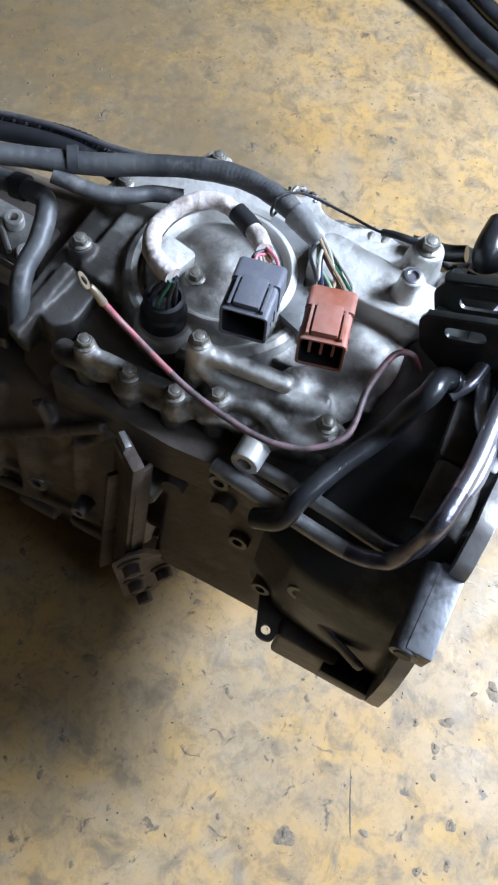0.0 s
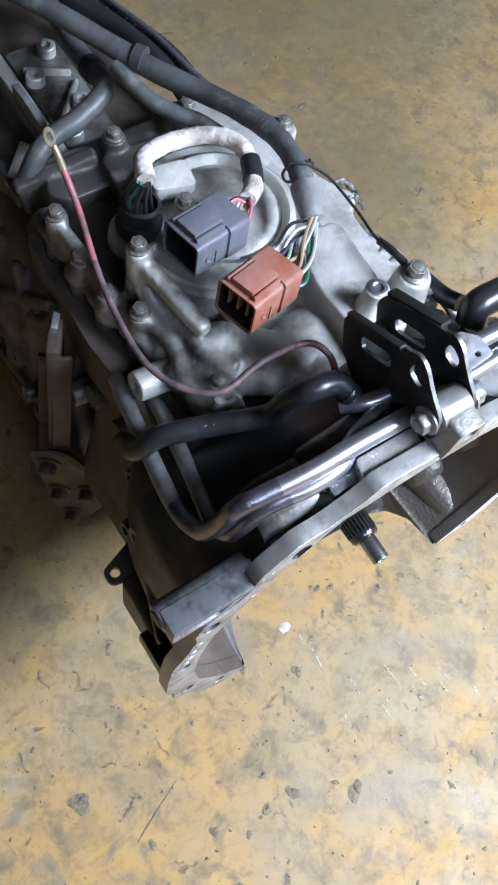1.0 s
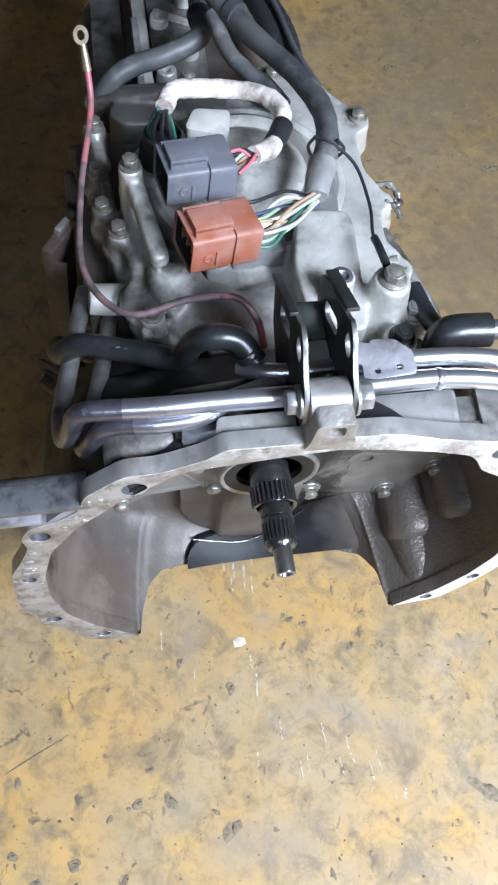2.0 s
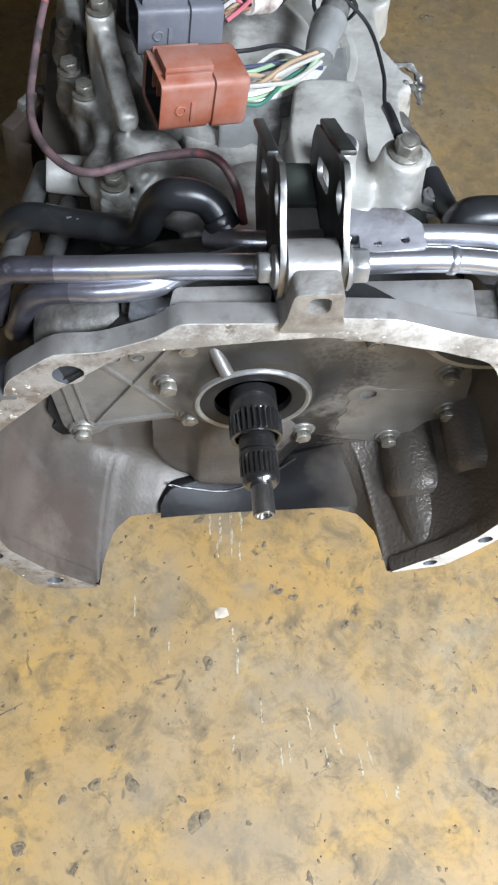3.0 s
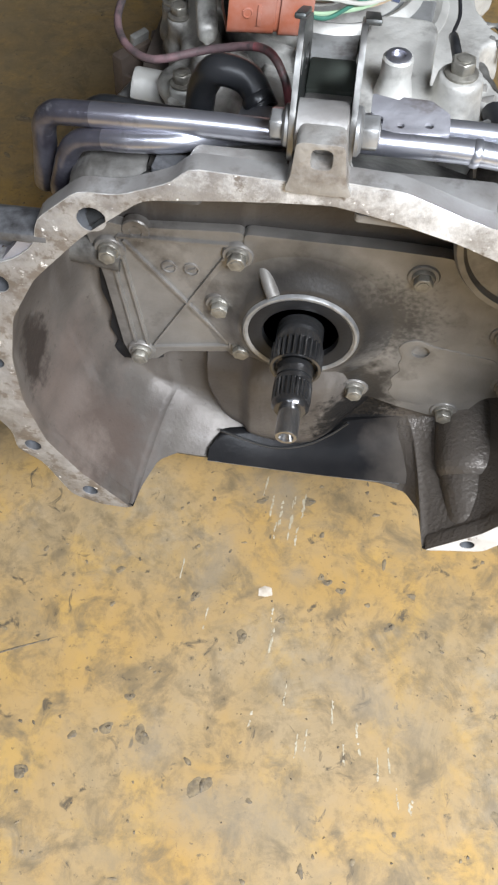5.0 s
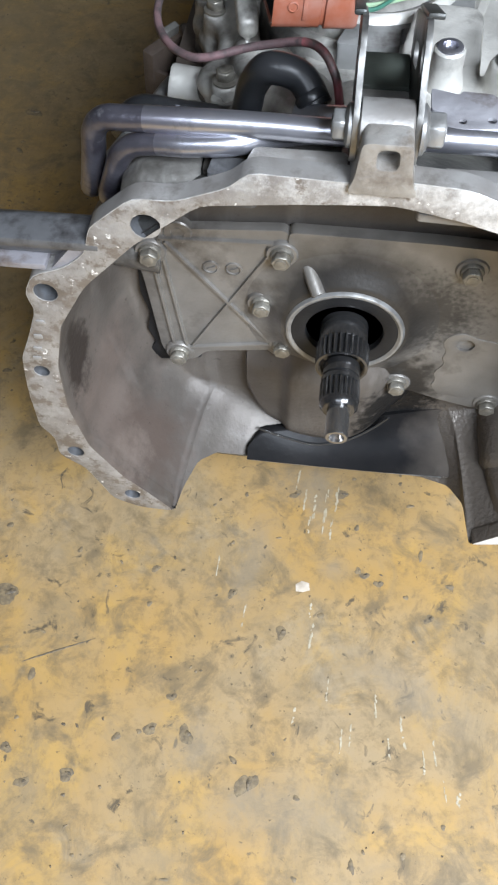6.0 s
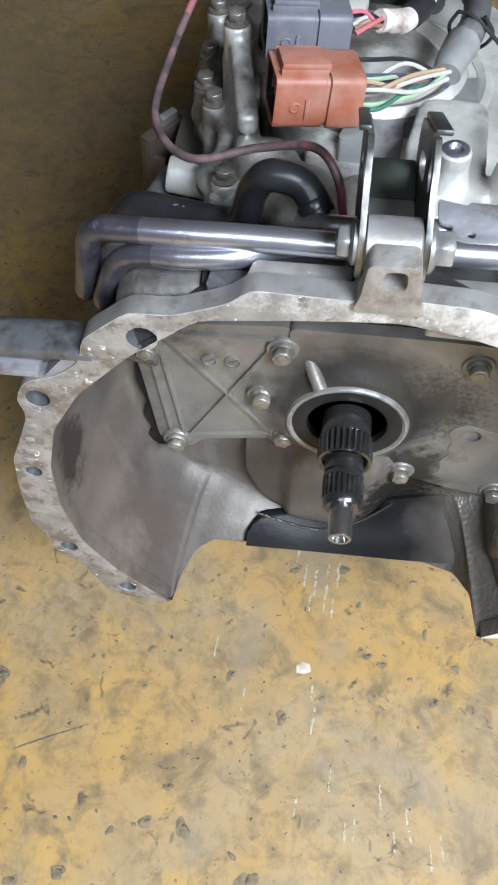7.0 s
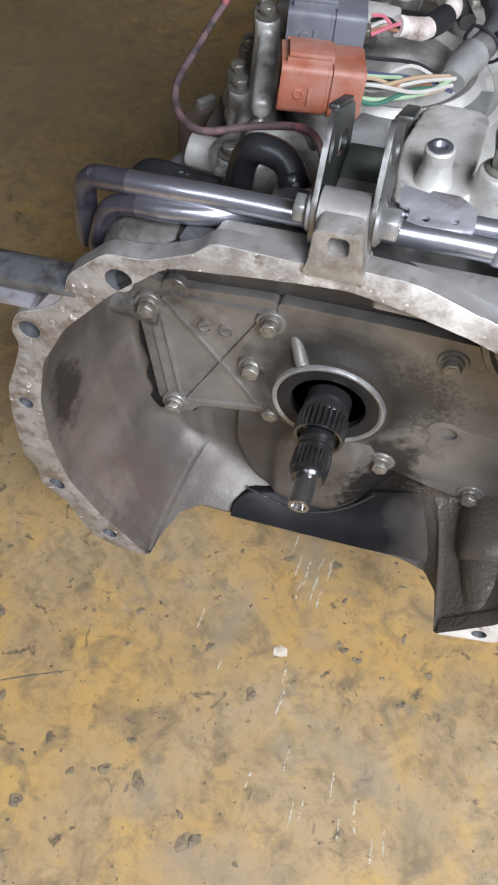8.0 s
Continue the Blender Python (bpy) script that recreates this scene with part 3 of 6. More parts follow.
def plate(outline, holes, depth, place, bevel=0.0015):
    """A flat plate with real holes. Outline and holes are (a, b) pairs; place(a, b, h) gives the point, h from 0 to depth."""
    bm = bmesh.new()
    for loop in (outline, *holes):
        vs = [bm.verts.new((a, b, 0)) for a, b in loop]
        for i in range(len(vs)):
            bm.edges.new((vs[i], vs[(i + 1) % len(vs)]))
    bmesh.ops.triangle_fill(bm, use_beauty=True, use_dissolve=False, edges=bm.edges[:], normal=(0, 0, 1))
    ret = bmesh.ops.extrude_face_region(bm, geom=bm.faces[:])
    top = [v for v in ret["geom"] if isinstance(v, bmesh.types.BMVert)]
    for v in top:
        v.co.z = depth
    if bevel:
        sharp = [e for e in bm.edges if len(e.link_faces) == 2 and e.calc_face_angle(0) > radians(50) and all(v.co.z < 1e-6 for v in e.verts)]
        bmesh.ops.bevel(bm, geom=sharp, offset=bevel, segments=2, affect="EDGES", profile=0.5, clamp_overlap=True)
    for v in bm.verts:
        v.co = Vector(place(*v.co))
    return bm


def loft(sections, caps=(True, True), bm=None):
    bm = bm or bmesh.new()
    rows = [[bm.verts.new(p) for p in s] for s in sections]
    n = len(rows[0])
    for a, b in zip(rows, rows[1:]):
        for j in range(n):
            bm.faces.new((a[j], a[(j + 1) % n], b[(j + 1) % n], b[j]))
    if caps[0]:
        bm.faces.new(rows[0])
    if caps[1]:
        bm.faces.new(rows[-1])
    return bm


def fine_noise(bm, scale, amount):
    for v in bm.verts:
        v.co += noise.noise_vector(v.co * scale) * amount


BOLT_MESHES = {}


def bolt(parent, at, axis=(0, 0, 1), size=0.006, height=0.006, material=None, flange=1.45, turn=0.0, dish=True):
    """A hexagon-headed flange bolt, as a part of what it holds."""
    material = material or BOLT
    key = (round(size, 4), round(height, 4), material.name, flange)
    if key not in BOLT_MESHES:
        bm = lathe([(size * flange, 0), (size * flange, size * 0.22), (size * 1.15, size * 0.42)], (0, 0, 0), (0, 0, 1), 24)
        hexa = bmesh.new()
        bmesh.ops.create_cone(hexa, cap_ends=True, segments=6, radius1=size * 1.1, radius2=size * 1.1, depth=height)
        bmesh.ops.translate(hexa, verts=hexa.verts, vec=(0, 0, size * 0.3 + height / 2))
        bmesh.ops.bevel(hexa, geom=[e for e in hexa.edges], offset=size * 0.1, segments=1, affect="EDGES")
        join(bm, hexa)
        join(bm, lathe([(size * 0.62, 0), (size * 0.62, 0.0005), (size * 0.5, 0.0008)], (0, 0, size * 0.3 + height), (0, 0, 1), 18))
        BOLT_MESHES[key] = link_mesh("bolt", bm, material)
    ob = new("bolt", BOLT_MESHES[key])
    ob.parent = parent
    ob.matrix_local = Matrix.Translation(Vector(at) - parent.location) @ axis_frame(axis) @ pose(0, 0, 0, 0, 0, turn)
    return ob


# ---- the floor, and an unseen room added to contain the light ----
def grid_floor():
    bm = bmesh.new()
    box((-4.15, -4.15, -0.2), (4.15, 4.15, 0.0), 0, bm)
    return bm


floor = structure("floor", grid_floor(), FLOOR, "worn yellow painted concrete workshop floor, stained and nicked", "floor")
for side, lo, hi in (("west", (-4.15, -4, 0), (-4, 4, 2.35)), ("east", (4, -4, 0), (4.15, 4, 2.35)), ("north", (-4, 4, 0), (4, 4.15, 2.35)), ("south", (-4, -4.15, 0), (4, -4, 2.35))):
    structure("wall_" + side, box(lo, hi, 0), PLASTER, "plain grey wall, unseen, added to enclose the scene", "wall")


def hole(cx, cy, s):
    return [(cx - s, cy - s), (cx + s, cy - s), (cx + s, cy + s), (cx - s, cy + s)]


# unseen ceiling added to shut out the sky, open at the lamps
structure("ceiling", plate(hole(0, 0, 4.15), [hole(1.35, -1.6, 0.8), hole(-0.4, -1.6, 0.5)], 0.1, lambda a, b, h: (a, b, 2.35 + h), 0), PLASTER, "plain unseen ceiling added to block light, with holes at the lamps", "ceiling")


# ---- the gearbox ----
gearbox = thing("gearbox", "used grey cast aluminium automatic gearbox standing on the floor", "gearbox")
CX, CZ = -0.004, 0.372


def rim_y(z):
    return -0.0255 + 0.048 * (z - 0.2)


RIM_IN = [(-0.131, 0.230), (-0.152, 0.258), (-0.168, 0.278), (-0.19, 0.321), (-0.198, 0.37), (-0.196, 0.417), (-0.186, 0.46), (-0.165, 0.497), (-0.13, 0.535),
          (-0.092, 0.566), (-0.03, 0.573), (0.01, 0.5755), (0.046, 0.568), (0.077, 0.559), (0.106, 0.5475), (0.114, 0.537), (0.12, 0.5235), (0.141, 0.507), (0.1535, 0.4895), (0.162, 0.494), (0.174, 0.475), (0.19, 0.43), (0.197, 0.38), (0.193, 0.335), (0.18, 0.295), (0.16, 0.262), (0.119, 0.222)]
RIM_OUT = [(0.168, 0.233), (0.186, 0.262), (0.2, 0.288), (0.216, 0.33), (0.222, 0.38), (0.216, 0.44), (0.2, 0.49), (0.178, 0.53), (0.15, 0.558), (0.124, 0.564), (0.084, 0.574), (0.044, 0.589),
           (0.012, 0.591), (-0.015, 0.588), (-0.066, 0.59), (-0.075, 0.58), (-0.105, 0.568), (-0.128, 0.568), (-0.155, 0.545), (-0.16, 0.525), (-0.175, 0.512), (-0.196, 0.504), (-0.204, 0.487), (-0.2, 0.474), (-0.21, 0.447),
           (-0.22, 0.424), (-0.224, 0.386), (-0.225, 0.343), (-0.216, 0.328), (-0.217, 0.304), (-0.199, 0.288), (-0.182, 0.242), (-0.160, 0.231)]
HOLES = [((-0.165, 0.252), 0.0065), ((-0.203, 0.311), 0.0065), ((-0.209, 0.411), 0.0055), ((-0.190, 0.490), 0.0075), ((-0.122, 0.549), 0.0085),
         ((0.153, 0.241), 0.006), ((0.188, 0.287), 0.006), ((0.1285, 0.5465), 0.0072), ((0.198, 0.455), 0.007)]


def near_rim(x, z):
    """Whether a place lies on the inner rim of the flange."""
    p = Vector((x, z))
    for a, b in zip(RIM_IN, RIM_IN[1:]):
        a, b = Vector(a), Vector(b)
        u = max(0.0, min(1.0, (p - a).dot(b - a) / (b - a).length_squared))
        if (a + (b - a) * u - p).length < 0.003:
            return True
    return False


flange_bm = plate(rounded(RIM_IN + RIM_OUT, 0.006, 2), [circle(c, r, 16) for c, r in HOLES], 0.013, lambda a, b, h: (a, rim_y(b) + h, b), 0.0018)
bmesh.ops.recalc_face_normals(flange_bm, faces=flange_bm.faces)
for f in flange_bm.faces:
    n = abs(f.normal.y)
    f.material_index = 0 if n > 0.93 else (1 if n > 0.2 else 2)
    c = f.calc_center_median()
    if n <= 0.93 and near_rim(c.x, c.z):
        f.material_index = 4
    if n <= 0.93 and any(math.hypot(c.x - h[0], c.z - h[1]) < r * 1.25 for h, r in HOLES):
        f.material_index = 3 if n <= 0.2 else 2
flange = part("flange", flange_bm, (FLANGE, ALU_EDGE, SMOOTH_ALU, ALU_HOLE, INSIDE), gearbox, "scraped bare machined mating flange")


def closed_by_angle(points, n):
    """Resample a ring of 3D points evenly by arc length, starting at the first."""
    P = [Vector(p) for p in points]
    seg = [(P[(i + 1) % len(P)] - P[i]).length for i in range(len(P))]
    total, out, i, acc = sum(seg), [], 0, 0.0
    for k in range(n):
        d = total * k / n
        while acc + seg[i] < d:
            acc += seg[i]
            i += 1
        out.append(P[i].lerp(P[(i + 1) % len(P)], (d - acc) / seg[i]))
    return out


FRONT = [(x, rim_y(z) + 0.002, z) for x, z in RIM_IN] + [(0.115, 0.015, 0.219), (0.104, 0.038, 0.208), (0.08, 0.048, 0.203), (0.04, 0.053, 0.199), (0.0, 0.055, 0.196), (-0.04, 0.054, 0.2),
                                                          (-0.08, 0.049, 0.209), (-0.104, 0.042, 0.222), (-0.118, 0.026, 0.231), (-0.127, 0.0, 0.2305)]
BACK_R = [(-0.13, 0.262), (-0.158, 0.30), (-0.17, 0.38), (-0.166, 0.452), (-0.13, 0.478), (0.0, 0.486), (0.10, 0.478), (0.155, 0.446), (0.174, 0.38), (0.17, 0.3), (0.135, 0.255), (0.06, 0.243), (0.0, 0.238), (-0.06, 0.243)]


def back_at(direction):
    """Where the outline of the back wall lies in a direction from the shaft."""
    best = 0.12
    n = len(BACK_R)
    for i in range(n):
        ax, az = BACK_R[i][0] - CX, BACK_R[i][1] - CZ
        bx, bz = BACK_R[(i + 1) % n][0] - CX, BACK_R[(i + 1) % n][1] - CZ
        ex, ez = bx - ax, bz - az
        den = direction[0] * ez - direction[1] * ex
        if abs(den) < 1e-9:
            continue
        t = (ax * ez - az * ex) / den
        u = (ax * direction[1] - az * direction[0]) / den
        if t > 0 and -1e-6 <= u <= 1 + 1e-6:
            best = t
    return best


def bell_inside():
    ring = closed_by_angle(FRONT, 200)
    rows = [[] for _ in range(15)]
    for f in ring:
        d = Vector((f.x - CX, f.z - CZ))
        r0 = d.length + (0.0025 if f.y < rim_y(f.z) + 0.004 else 0.0)
        d.normalize()
        rb = min(back_at(d), r0 - 0.004)
        yb = 0.096
        ctl_r = r0 * 0.62 + rb * 0.38
        for k in range(11):
            u = k / 10
            w0, w1, w2 = (1 - u) ** 2, 2 * u * (1 - u), u * u
            r = w0 * r0 + w1 * ctl_r + w2 * rb
            y = w0 * f.y + w1 * (yb - 0.004) + w2 * yb
            rows[k].append((CX + d.x * r, y, CZ + d.y * r))
        for k, u in enumerate((0.8, 0.6, 0.45, 0.3)):
            rows[11 + k].append((CX + d.x * rb * u, yb, CZ + d.y * rb * u))
    bm = loft(rows, (False, True))
    return bm


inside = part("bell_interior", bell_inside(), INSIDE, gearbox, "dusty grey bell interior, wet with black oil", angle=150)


def section(y, cx, hw, zb, zt, n=3.2, count=200):
    out = []
    cz, hh = (zb + zt) / 2, (zt - zb) / 2
    for i in range(count):
        a = 2 * math.pi * i / count + math.pi * 1.27
        c, s = math.cos(a), math.sin(a)
        out.append((cx - hw * math.copysign(abs(c) ** (2 / n), -c), y, cz + hh * math.copysign(abs(s) ** (2 / n), s)))
    return out


def bell_outside():
    """The outer cone of the bell, a wall's thickness outside the interior, running into the case."""
    ring = closed_by_angle(FRONT, 200)
    rows = [[] for _ in range(13)]
    for f in ring:
        d = Vector((f.x - CX, f.z - CZ))
        r0 = d.length
        d.normalize()
        free = f.y > rim_y(f.z) + 0.006
        a0, a1, a2 = r0 + 0.006, (r0 * 0.62 + min(back_at(d), r0) * 0.38) + 0.013, back_at(d) + 0.016
        y0, y1, y2 = f.y + (0.002 if free else 0.008), 0.106, 0.112
        rows[0].append(tuple(f))
        for k in range(11):
            u = k / 10
            w0, w1, w2 = (1 - u) ** 2, 2 * u * (1 - u), u * u
            r, y = w0 * a0 + w1 * a1 + w2 * a2, w0 * y0 + w1 * y1 + w2 * y2
            rows[1 + k].append((CX + d.x * r, y, CZ + d.y * r))
        rows[12].append((CX + d.x * (back_at(d) + 0.002), 0.14, CZ + d.y * (back_at(d) + 0.002)))
    return loft(rows, (False, True))


part("bell_shell", bell_outside(), SHELL, gearbox, "near-black cast bell shell, oil and shade in its colour", angle=50)
case_bm = loft([section(0.11, -0.007, 0.137, 0.20, 0.478), section(0.135, -0.012, 0.132, 0.16, 0.486), section(0.2, -0.013, 0.125, 0.13, 0.488), section(0.3, -0.016, 0.124, 0.12, 0.49),
                section(0.375, -0.024, 0.13, 0.11, 0.49), section(0.4, -0.022, 0.126, 0.11, 0.486), section(0.415, -0.02, 0.108, 0.1, 0.482), section(0.5, -0.02, 0.1, 0.1, 0.47),
                section(0.62, -0.02, 0.096, 0.1, 0.462), section(0.8, -0.02, 0.085, 0.12, 0.44), section(1.0, -0.02, 0.07, 0.16, 0.42)])
fine_noise(case_bm, 18, 0.003)
part("main_case", case_bm, ALU_DARK, gearbox, "dark cast aluminium main case, shade and grime in its colour", angle=60)
part("oil_pan", box((-0.13, 0.26, 0.0), (0.09, 0.78, 0.14), 0.02), ALU_DARK, gearbox, "dark oil pan resting on the floor, shade and grime in its colour")


def rib_block(corners, y0, y1):
    """A short cast web with the given outline in x and z."""
    return loft([[(x, y, z) for x, z in corners] for y in (y0, y1)])


# left bell tab with its long boss
part("tab_top", box((-0.222, -0.0098, 0.526), (-0.15, 0.0105, 0.533), 0.002), TAB_TOP, gearbox, "dark oily top of a square cast lug")
part("tab_floor", box((-0.2215, -0.0095, 0.5075), (-0.186, 0.0095, 0.5125), 0.0015), TAB_PALE, gearbox)
part("tab_end", box((-0.2222, -0.0095, 0.508), (-0.2165, 0.0095, 0.5315), 0.002), TAB_PALE, gearbox)
part("tab_wall", box((-0.2195, 0.0015, 0.509), (-0.15, 0.0095, 0.5315), 0.002), TAB_PALE, gearbox)
part("tab_web", rib_block(((-0.168, 0.528), (-0.153, 0.528), (-0.175, 0.5), (-0.19, 0.5)), -0.0088, 0.009), TAB_PALE, gearbox)
part("long_boss", lathe([(0.007, -0.0), (0.0072, 0.0005), (0.0105, 0.001), (0.0115, 0.003), (0.012, 0.072)], (-0.2245, 0.0085, 0.5205), (1, 0, 0), 28), TAB_TOP, gearbox, "long cast boss with a drilled end")
# black disc painting the shade of a hole on the boss end
part("boss_hole_shade", lathe([(0.0068, 0), (0.0068, 0.0008), (0.004, 0.0008)], (-0.2243, 0.0085, 0.5205), (-1, 0, 0), 20), BLACK_PL, gearbox)
# eye lug on top of the flange
part("eye_lug", plate(rounded([(-0.0165, 0.584), (0.0195, 0.584), (0.0152, 0.594), (0.0132, 0.6155), (-0.0110, 0.6155), (-0.0130, 0.594)], 0.004), [rounded([(-0.0035, 0.600), (0.0075, 0.600), (0.0075, 0.612), (-0.0035, 0.612)], 0.004)], 0.02,
                     lambda a, b, h: (a, -0.01 + h, b), 0.003), ALU_RIM, gearbox)

# ---- inside the bell: cover plates, seal, shaft ----
COVER_L = [(-0.166, 0.447), (-0.150, 0.455), (-0.131, 0.452), (-0.05, 0.458), (-0.043, 0.42), (-0.046, 0.328), (-0.062, 0.322), (-0.115, 0.313), (-0.125, 0.300), (-0.146, 0.300), (-0.152, 0.315), (-0.158, 0.40)]
part("ribbed_cover", plate(rounded(COVER_L, 0.006), [], 0.008, lambda a, b, h: (a, 0.086 + h, b), 0.0015), COVER, gearbox, "ribbed grey cover plate with a cross brace")


def rib(a, b, w=0.0017, d=0.0028, y=0.086):
    (ax, az), (bx, bz) = a, b
    u = Vector((bx - ax, bz - az)).normalized()
    n = Vector((-u.y, u.x)) * w
    bm = bmesh.new()
    base = [(ax + n.x, az + n.y), (bx + n.x, bz + n.y), (bx - n.x, bz - n.y), (ax - n.x, az - n.y)]
    lo = [bm.verts.new((p[0], y + 0.002, p[1])) for p in base]
    hi = [bm.verts.new((cx + (p[0] - cx) * 0.55 * 1.0, y - d, cz + (p[1] - cz) * 0.55)) for p, (cx, cz) in zip(base, ((ax, az), (bx, bz), (bx, bz), (ax, az)))]
    bm.faces.new(hi)
    bm.faces.new(lo)
    for j in range(4):
        bm.faces.new((lo[j], lo[(j + 1) % 4], hi[(j + 1) % 4], hi[j]))
    return bm


for a, b in (((-0.138, 0.44), (-0.062, 0.335)), ((-0.125, 0.322), (-0.06, 0.44)), ((-0.142, 0.443), (-0.058, 0.446)), ((-0.142, 0.443), (-0.130, 0.318)), ((-0.130, 0.318), (-0.06, 0.332)), ((-0.15, 0.44), (-0.140, 0.315))):
    part("rib", rib(a, b, d=0.0026 + 0.004 * abs(a[0] + 0.12)), COVER, gearbox)
for x in (-0.106, -0.089):
    r_bm = lathe([(0.0062, 0), (0.0062, 0.0012), (0.005, 0.0016), (0.0046, 0.0004)], (x, 0.0862, 0.416), (0, -1, 0), 20)
    join(r_bm, rib((x - 0.003, 0.4145), (x + 0.003, 0.4175), 0.0006, 0.0014))
    part("cast_mark", r_bm, COVER, gearbox)
BX, BZ, BR = 0.155, 0.508, 0.068


def bore_ring():
    """A round cast bore in the corner of the bell, cut off where it meets the outer wall."""
    bm = lathe([(BR + 0.0015, 0), (BR, 0.047), (BR - 0.002, 0.05), (BR - 0.006, 0.05), (BR - 0.008, 0.046), (BR - 0.03, 0.044), (BR - 0.032, 0.042), (BR - 0.033, 0.01)], (BX, 0.1, BZ), (0, -1, 0), 56)
    bmesh.ops.bisect_plane(bm, geom=bm.verts[:] + bm.edges[:] + bm.faces[:], plane_co=(0.13, 0.06, 0.505), plane_no=(0.6, 0, 0.8), clear_outer=True)
    return bm


COVER_R = [(-0.05, 0.4585), (0.05, 0.458), (0.093, 0.456), (0.118, 0.448), (0.160, 0.405), (0.172, 0.37), (0.178, 0.33), (0.172, 0.308), (0.152, 0.30), (0.14, 0.272), (0.118, 0.266), (0.085, 0.275), (0.058, 0.285), (0.035, 0.283), (0.0, 0.31), (-0.043, 0.326)]
part("pump_cover", plate(rounded(COVER_R, 0.006), [circle((0.0915, 0.352), 0.0072, 16)], 0.01, lambda a, b, h: (a, 0.084 + h, b), 0.002), COVER_OILY, gearbox, "oil-streaked pump cover plate")
part("cover_dish", lathe([(0.0072, 0), (0.0072, 0.0025), (0.005, 0.0015), (0.003, 0.0005), (0.002, 0.0005)], (0.0915, 0.0885, 0.352), (0, -1, 0), 20), COVER, gearbox)
# thin plate standing in for a pale oil-free patch of the cover
DRY_PATCH = [(0.0735, 0.3541), (0.0781, 0.3628), (0.088, 0.3665), (0.1, 0.3605), (0.1246, 0.3562), (0.150, 0.3519), (0.1599, 0.338), (0.1565, 0.309), (0.1459, 0.298), (0.1332, 0.2913), (0.116, 0.284), (0.1037, 0.2805), (0.093, 0.2835), (0.0817, 0.2838), (0.0735, 0.2958), (0.0765, 0.305), (0.073, 0.3134), (0.0799, 0.3269), (0.076, 0.334), (0.0788, 0.3412)]
part("cover_pad", plate(rounded(DRY_PATCH, 0.004, 3), [circle((0.0915, 0.352), 0.007, 16)], 0.0016, lambda a, b, h: (a, 0.0834 + h, b), 0.0005), COVER, gearbox)
part("starter_bore", bore_ring(), COVER, gearbox, "round cast starter bore")
part("pump_boss", lathe([(0.078, 0), (0.070, 0.0022), (0.062, 0.005), (0.055, 0.0085), (0.050, 0.0125), (0.046, 0.0145), (0.0402, 0.0142), (0.0398, -0.001)], (CX, 0.086, CZ), (0, -1, 0), 64), COVER_OILY, gearbox, "oil-blackened round pump boss")
seal = part("oil_seal", lathe([(0.0455, 0.0), (0.0455, 0.005), (0.044, 0.0075), (0.0425, 0.0078), (0.0405, 0.0065), (0.0403, -0.011)], (CX, 0.0765, CZ), (0, -1, 0), 64), STEEL, gearbox, "bright steel ring of the front oil seal")
part("seal_face", lathe([(0.0404, 0.0), (0.0404, 0.0062), (0.0315, 0.0066), (0.0297, 0.0055), (0.0290, -0.004), (0.0290, -0.006)], (CX, 0.0765, CZ), (0, -1, 0), 56), SEAL_BLACK, seal, "black rubber seal face")
# black disc: the shade in the gap round the shaft is painted
part("seal_bore", lathe([(0.0288, 0.0), (0.0288, 0.0005), (0.012, 0.0006)], (CX, 0.0815, CZ), (0, -1, 0), 40), VOID, seal)
shaft = part("input_shaft", lathe([(0.0182, -0.03), (0.0182, 0.0), (0.0175, 0.001)], (CX, 0.057, CZ), (0, -1, 0), 40), SHAFT_DARK, gearbox, "oily black input shaft")
part("splined_collar", lathe([(0.017, 0.0), (0.0199, 0.001), (0.0199, 0.0165), (0.019, 0.0185), (0.0194, 0.0195), (0.0175, 0.0198), (0.016, 0.0185), (0.0155, 0.012)], (CX, 0.057, CZ), (0, -1, 0), 112, teeth={1: 0.0022, 2: 0.0022}), SHAFT_DARK, shaft, "splined steel collar")
part("neck", lathe([(0.0138, 0.0), (0.0138, 0.0105), (0.0126, 0.0108), (0.0126, 0.0125), (0.0143, 0.013), (0.0143, 0.0165)], (CX, 0.0385, CZ), (0, -1, 0), 40), SHAFT_DARK, shaft)
part("spline", lathe([(0.013, 0.0), (0.0145, 0.001), (0.0145, 0.0145), (0.0138, 0.0165), (0.0138, 0.0195), (0.0115, 0.0225), (0.0082, 0.0228)], (CX, 0.0225, CZ), (0, -1, 0), 96, teeth={1: 0.0018, 2: 0.0018}), SHAFT_DARK, shaft)
part("tip", lathe([(0.0082, 0.0), (0.0082, 0.0215), (0.0077, 0.0228), (0.0055, 0.0228), (0.0045, 0.020), (0.003, 0.016)], (CX, -0.0005, CZ), (0, -1, 0), 36), SHAFT, shaft, "polished hollow shaft tip")
part("breather_dowel", tube([(-0.036, 0.088, 0.427), (-0.031, 0.078, 0.4205), (-0.0255, 0.069, 0.414)], 0.0052, 14, 4), COVER, gearbox, "small dull steel pin")
for x, y, z in ((-0.149, 0.082, 0.430), (-0.054, 0.082, 0.437), (-0.068, 0.082, 0.383), (-0.137, 0.082, 0.312), (-0.051, 0.082, 0.334), (0.079, 0.078, 0.436), (0.150, 0.078, 0.382), (0.165, 0.078, 0.322), (0.124, 0.078, 0.277), (0.0455, 0.078, 0.295)):
    part("bolt_boss", lathe([(0.0125, 0), (0.0118, 0.008), (0.0108, 0.0095)], (x, 0.092, z), (0, -1, 0), 24), COVER, gearbox)
    bolt(gearbox, (x, 0.0827, z), (0, -1, 0), 0.0066, 0.0065, flange=1.28, turn=37 * x * 1000)
